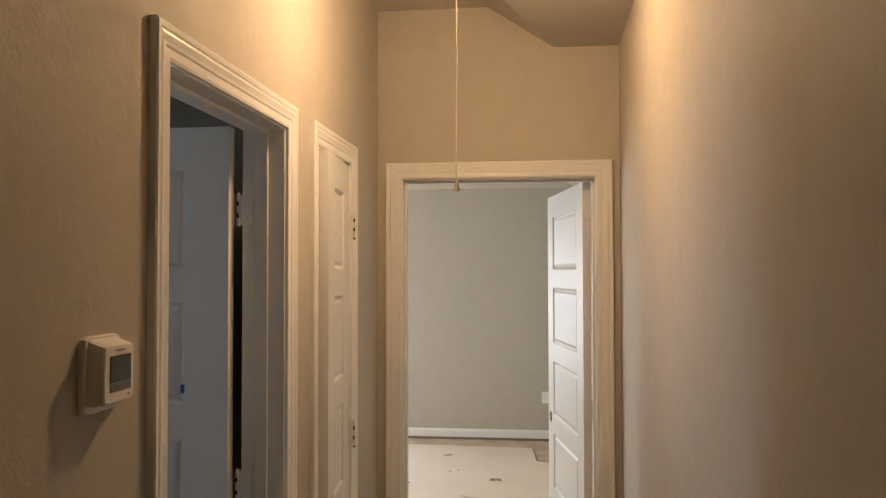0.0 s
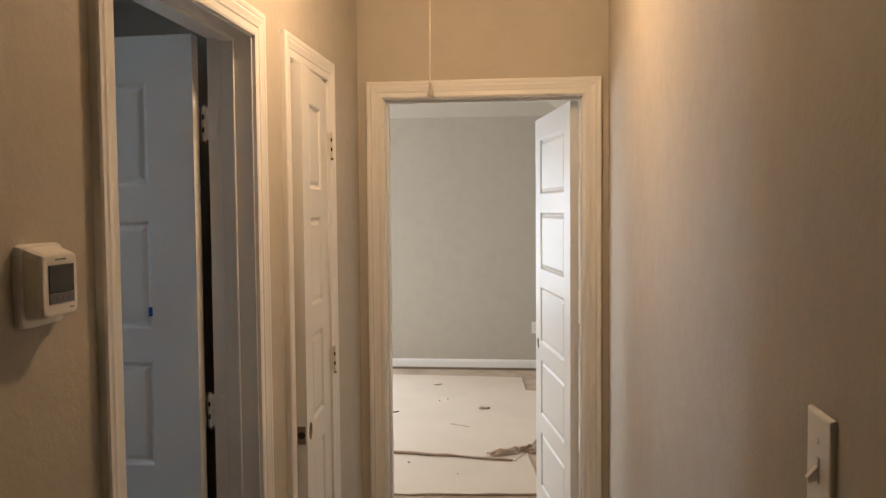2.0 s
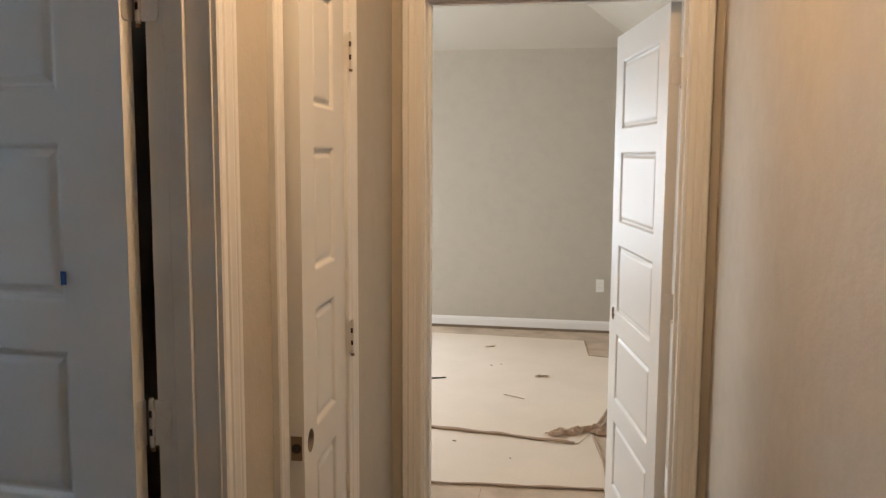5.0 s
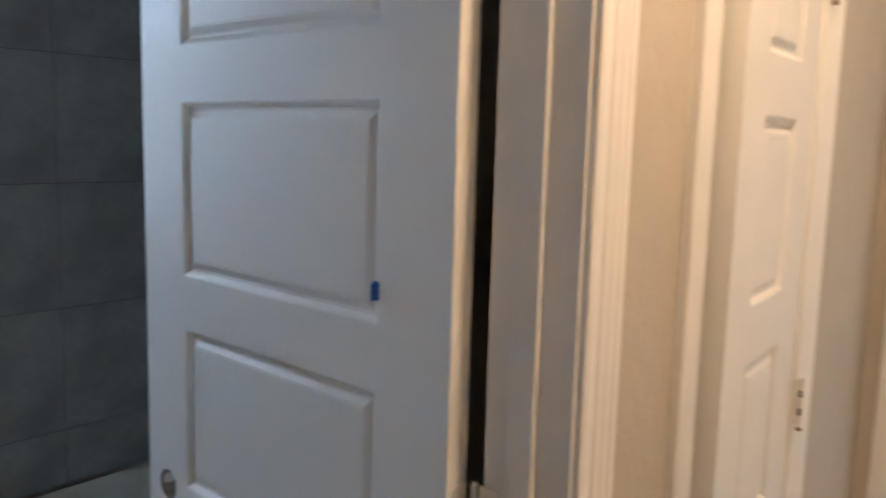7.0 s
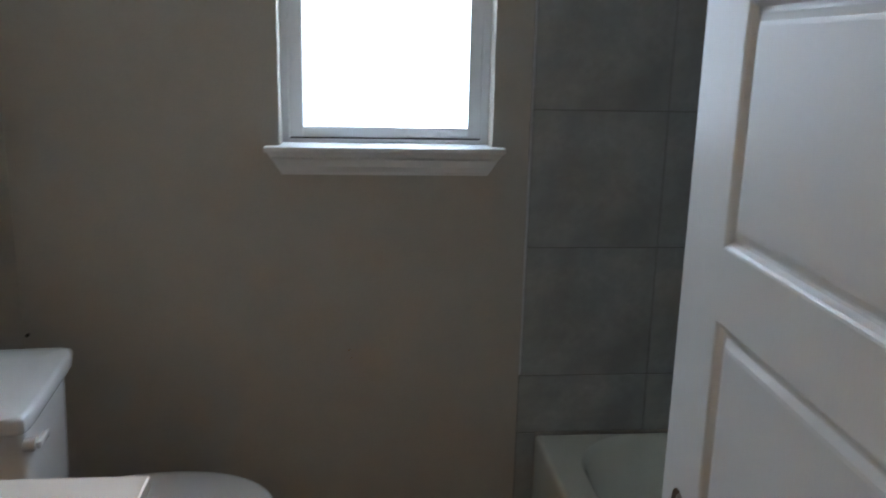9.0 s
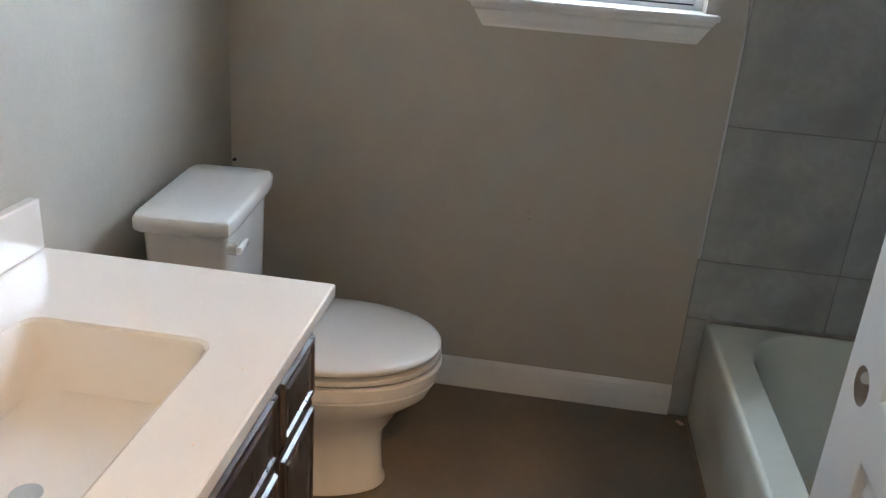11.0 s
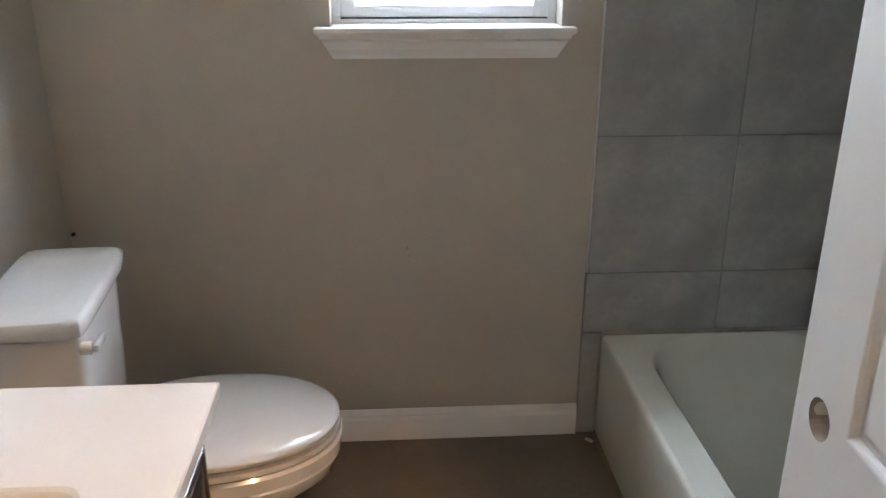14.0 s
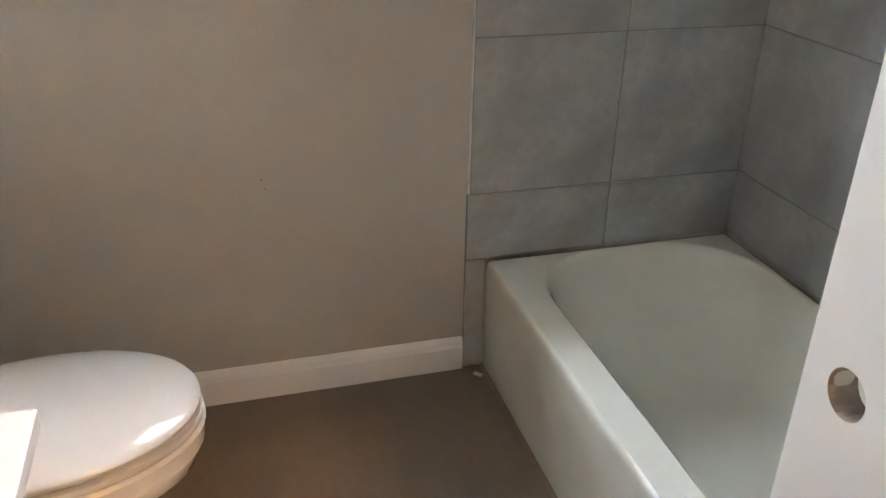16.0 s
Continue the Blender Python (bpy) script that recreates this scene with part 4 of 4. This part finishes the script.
tagged(tube("paper_roll_edge", along([(-3.5, 5.20), (-1.05, 5.19), (-0.62, 5.135), (-0.33, 5.085), (-0.20, 5.065)], amp=0.012, z=0.013), 0.012, PAPER_EDGE, 0.6, 0.5), "brown curled paper edge across the floor", "paper edge")
tagged(tube("paper_roll_edge", along([(-3.5, 4.40), (-0.88, 4.40), (-0.04, 4.468)], amp=0.006, z=0.008, seed=3), 0.009, PAPER_EDGE, 0.6, 0.6), "brown torn paper edge beside bare floor", "paper edge")
tagged(tube("paper_roll_edge", along([(-0.045, 4.47), (-0.075, 4.85), (-0.145, 5.28)], amp=0.006, z=0.007, seed=5), 0.008, PAPER_EDGE, 0.6, 0.6), "thin brown paper edge along bare floor", "paper edge")
tagged(tube("paper_roll_edge", along([(-0.13, 5.36), (0.075, 6.40), (0.122, 7.0)], amp=0.006, z=0.009, seed=7), 0.010, PAPER_EDGE, 0.7, 0.6), "brown lifted paper edge near the wall", "paper edge")
tagged(tube("paper_roll_edge", along([(-0.271, 7.655), (-0.217, 7.13), (0.12, 7.055)], amp=0.006, z=0.008, seed=9), 0.006, PAPER_EDGE, 0.6, 0.6), "brown paper edge around the cut-out corner", "paper edge")


def crumple(name, a, b, width, height, seed, label, mat):
    """A crumpled strip of paper lying between a and b."""
    bm = bmesh.new()
    a, b = Vector((*bed(*a), 0)), Vector((*bed(*b), 0))
    d = b - a
    side = Vector((-d.y, d.x, 0)).normalized()
    nu, nv = 22, 9
    grid = []
    for i in range(nu):
        row = []
        for j in range(nv):
            u, v = i / (nu - 1), j / (nv - 1) - 0.5
            p = a + d * u + side * width * v * (0.55 + 0.6 * abs(noise.noise(Vector((u * 4, seed, 1)))))
            fold = abs(noise.noise(Vector((u * 7, v * 4 + seed, 2.0)))) * 1.5 + 0.35 * (1 - (2 * v) ** 2)
            p += side * 0.25 * width * noise.noise(Vector((u * 5, seed, 7)))
            p.z = 0.009 + height * fold
            row.append(bm.verts.new(p))
        grid.append(row)
    for i in range(nu - 1):
        for j in range(nv - 1):
            bm.faces.new((grid[i][j], grid[i + 1][j], grid[i + 1][j + 1], grid[i][j + 1]))
    bmesh.ops.solidify(bm, geom=bm.faces[:], thickness=0.002)
    return tagged(part(name, bm, mat), label, "paper scrap")


crumple("crumpled_paper", (-0.40, 5.17), (-0.06, 5.36), 0.13, 0.028, 1.3, "crumpled tan flap of torn floor paper", CRUMPLE)
crumple("crumpled_paper", (-0.17, 5.30), (-0.02, 5.22), 0.07, 0.018, 4.1, "small crumpled tan paper end", CRUMPLE)
crumple("paper_scrap", (-0.57, 6.40), (-0.48, 6.42), 0.06, 0.014, 6.0, "small tan crumpled scrap on the paper", CRUMPLE)
crumple("paper_scrap", (-0.73, 5.92), (-0.59, 5.85), 0.022, 0.004, 8.0, "thin tan sliver on the floor paper", CRUMPLE)
tagged(tube("curled_strip", [(-1.225 + 0.009 * i, 6.17 + 0.012 * i - 0.0004 * i * i, 0.012 + 0.003 * math.sin(i * 0.5)) for i in range(14)], 0.009, SLOT, 0.5, 0.4), "dark curled strip lying on the paper", "scrap")
crumple("paper_scrap", (-1.05, 7.25), (-0.98, 7.28), 0.03, 0.008, 11.0, "tiny tan scrap on the paper", CRUMPLE)
rnd = random.Random(5)
for k in range(10):
    x, y = (rnd.uniform(-0.75, 0.0), rnd.uniform(3.9, 4.36)) if k < 6 else (rnd.uniform(-1.0, -0.2), rnd.uniform(4.5, 6.8))
    if k >= 6:
        z = 0.004 if y < 5.05 else 0.0085
        if 5.05 < y < 5.25:
            y += 0.3
    else:
        z = 0.0
    s = rnd.uniform(0.004, 0.010)
    bm = boxes((-s, -s * 0.5, 0.0, s, s * 0.5, 0.004), bevel=0.0015)
    tagged(part("debris_chip", bm, SCRAP, at=pose(x, y, z, 0, 0, rnd.uniform(0, 180))), "small brown chip of debris on the floor", "debris", "floor debris")
for x, y, s in ((-2.36, 2.075, 0.010), (-2.42, 2.055, 0.006), (-2.90, 2.080, 0.013), (-2.66, 2.07, 0.005)):
    bm = boxes((-s, -s * 0.5, 0.0, s, s * 0.5, 0.005), bevel=0.0015)
    tagged(part("debris_chip", bm, SCRAP if s < 0.012 else CRUMPLE, at=pose(x, y, 0, 0, 0, 40)), "small chip of debris beside the tub", "debris", "floor debris")

# ---- wall tiles round the tub ----
TZ = [0.350, 0.541, 0.948, 1.354, 1.761, 2.168, 2.438]
TJ, TT = 0.0036, 0.009
tile_cache = {}


def tile(parent, w, h, at):
    key = (round(w, 3), round(h, 3))
    if key not in tile_cache:
        bm = bmesh.new()
        g, b = TJ / 2, 0.0012
        rect = lambda u, y: [(u, y, u), (w - u, y, u), (w - u, y, h - u), (u, y, h - u)]
        loft(bm, [rect(g, 0), rect(g, -TT + b), rect(g + b, -TT)], cap1=True)
        tile_cache[key] = mesh_of("tile", bm, TILE)
    ob = new("tile", tile_cache[key])
    ob.parent = parent
    ob.matrix_basis = at
    return ob


def tiled(name, label, at, cols, rows, extra=()):
    """Tiles over a mortar bed. Local: x along the wall, z up, -y out of it."""
    bed = part(name, boxes((cols[0], -0.0070, rows[0], cols[-1], 0.0, rows[-1])), GROUT, at=at)
    tagged(bed, label, "tiled wall", kind="structure")
    for a, b in zip(cols, cols[1:]):
        for c, d in zip(rows, rows[1:]):
            tile(bed, b - a, d - c, pose(a, 0.0004 * rnd.uniform(-1, 1), c, rnd.uniform(-0.08, 0.08), 0, rnd.uniform(-0.08, 0.08)))
    return bed


tw = tiled("wall_tile_window_side", "large grey stone-look tiles on the window wall", pose(XWIN, 0, 0, 0, 0, 90), [2.052, 2.452, 2.851], TZ[1:])
part("tile_leg_bed", boxes((2.046, -0.0055, 0.0, 2.106, 0.0, 0.3495), (2.046, -0.0055, 0.3497, 2.851, 0.0, 0.5408)), GROUT, tw)
tile(tw, 0.060, 0.349, pose(2.046, 0, 0))
tile(tw, 0.406, TZ[1] - TZ[0], pose(2.046, -0.0004, TZ[0], 0, 0, 0.06))
tile(tw, 0.399, TZ[1] - TZ[0], pose(2.452, 0.0002, TZ[0], 0.05, 0, 0))
tiled("wall_tile_long_side", "large grey stone-look tiles along the tub", pose(XWIN, YN, 0), [0.0, 0.61, 1.22, XT - XWIN], TZ)
tiled("wall_tile_foot_side", "large grey stone-look tiles at the tub's foot", pose(XT, 0, 0, 0, 0, -90), [-YN + 0.009, -2.452, -2.06], TZ)
# tile edge; its pale tone paints the window's reflection along it
tagged(part("trim_tile_edge", boxes((XWIN, 2.0465, 0.545, XWIN + 0.0105, 2.0515, 2.438), bevel=0.001), EDGE_TRIM), "thin tile edge strip, pale to paint the window's reflection", "trim", kind="structure")
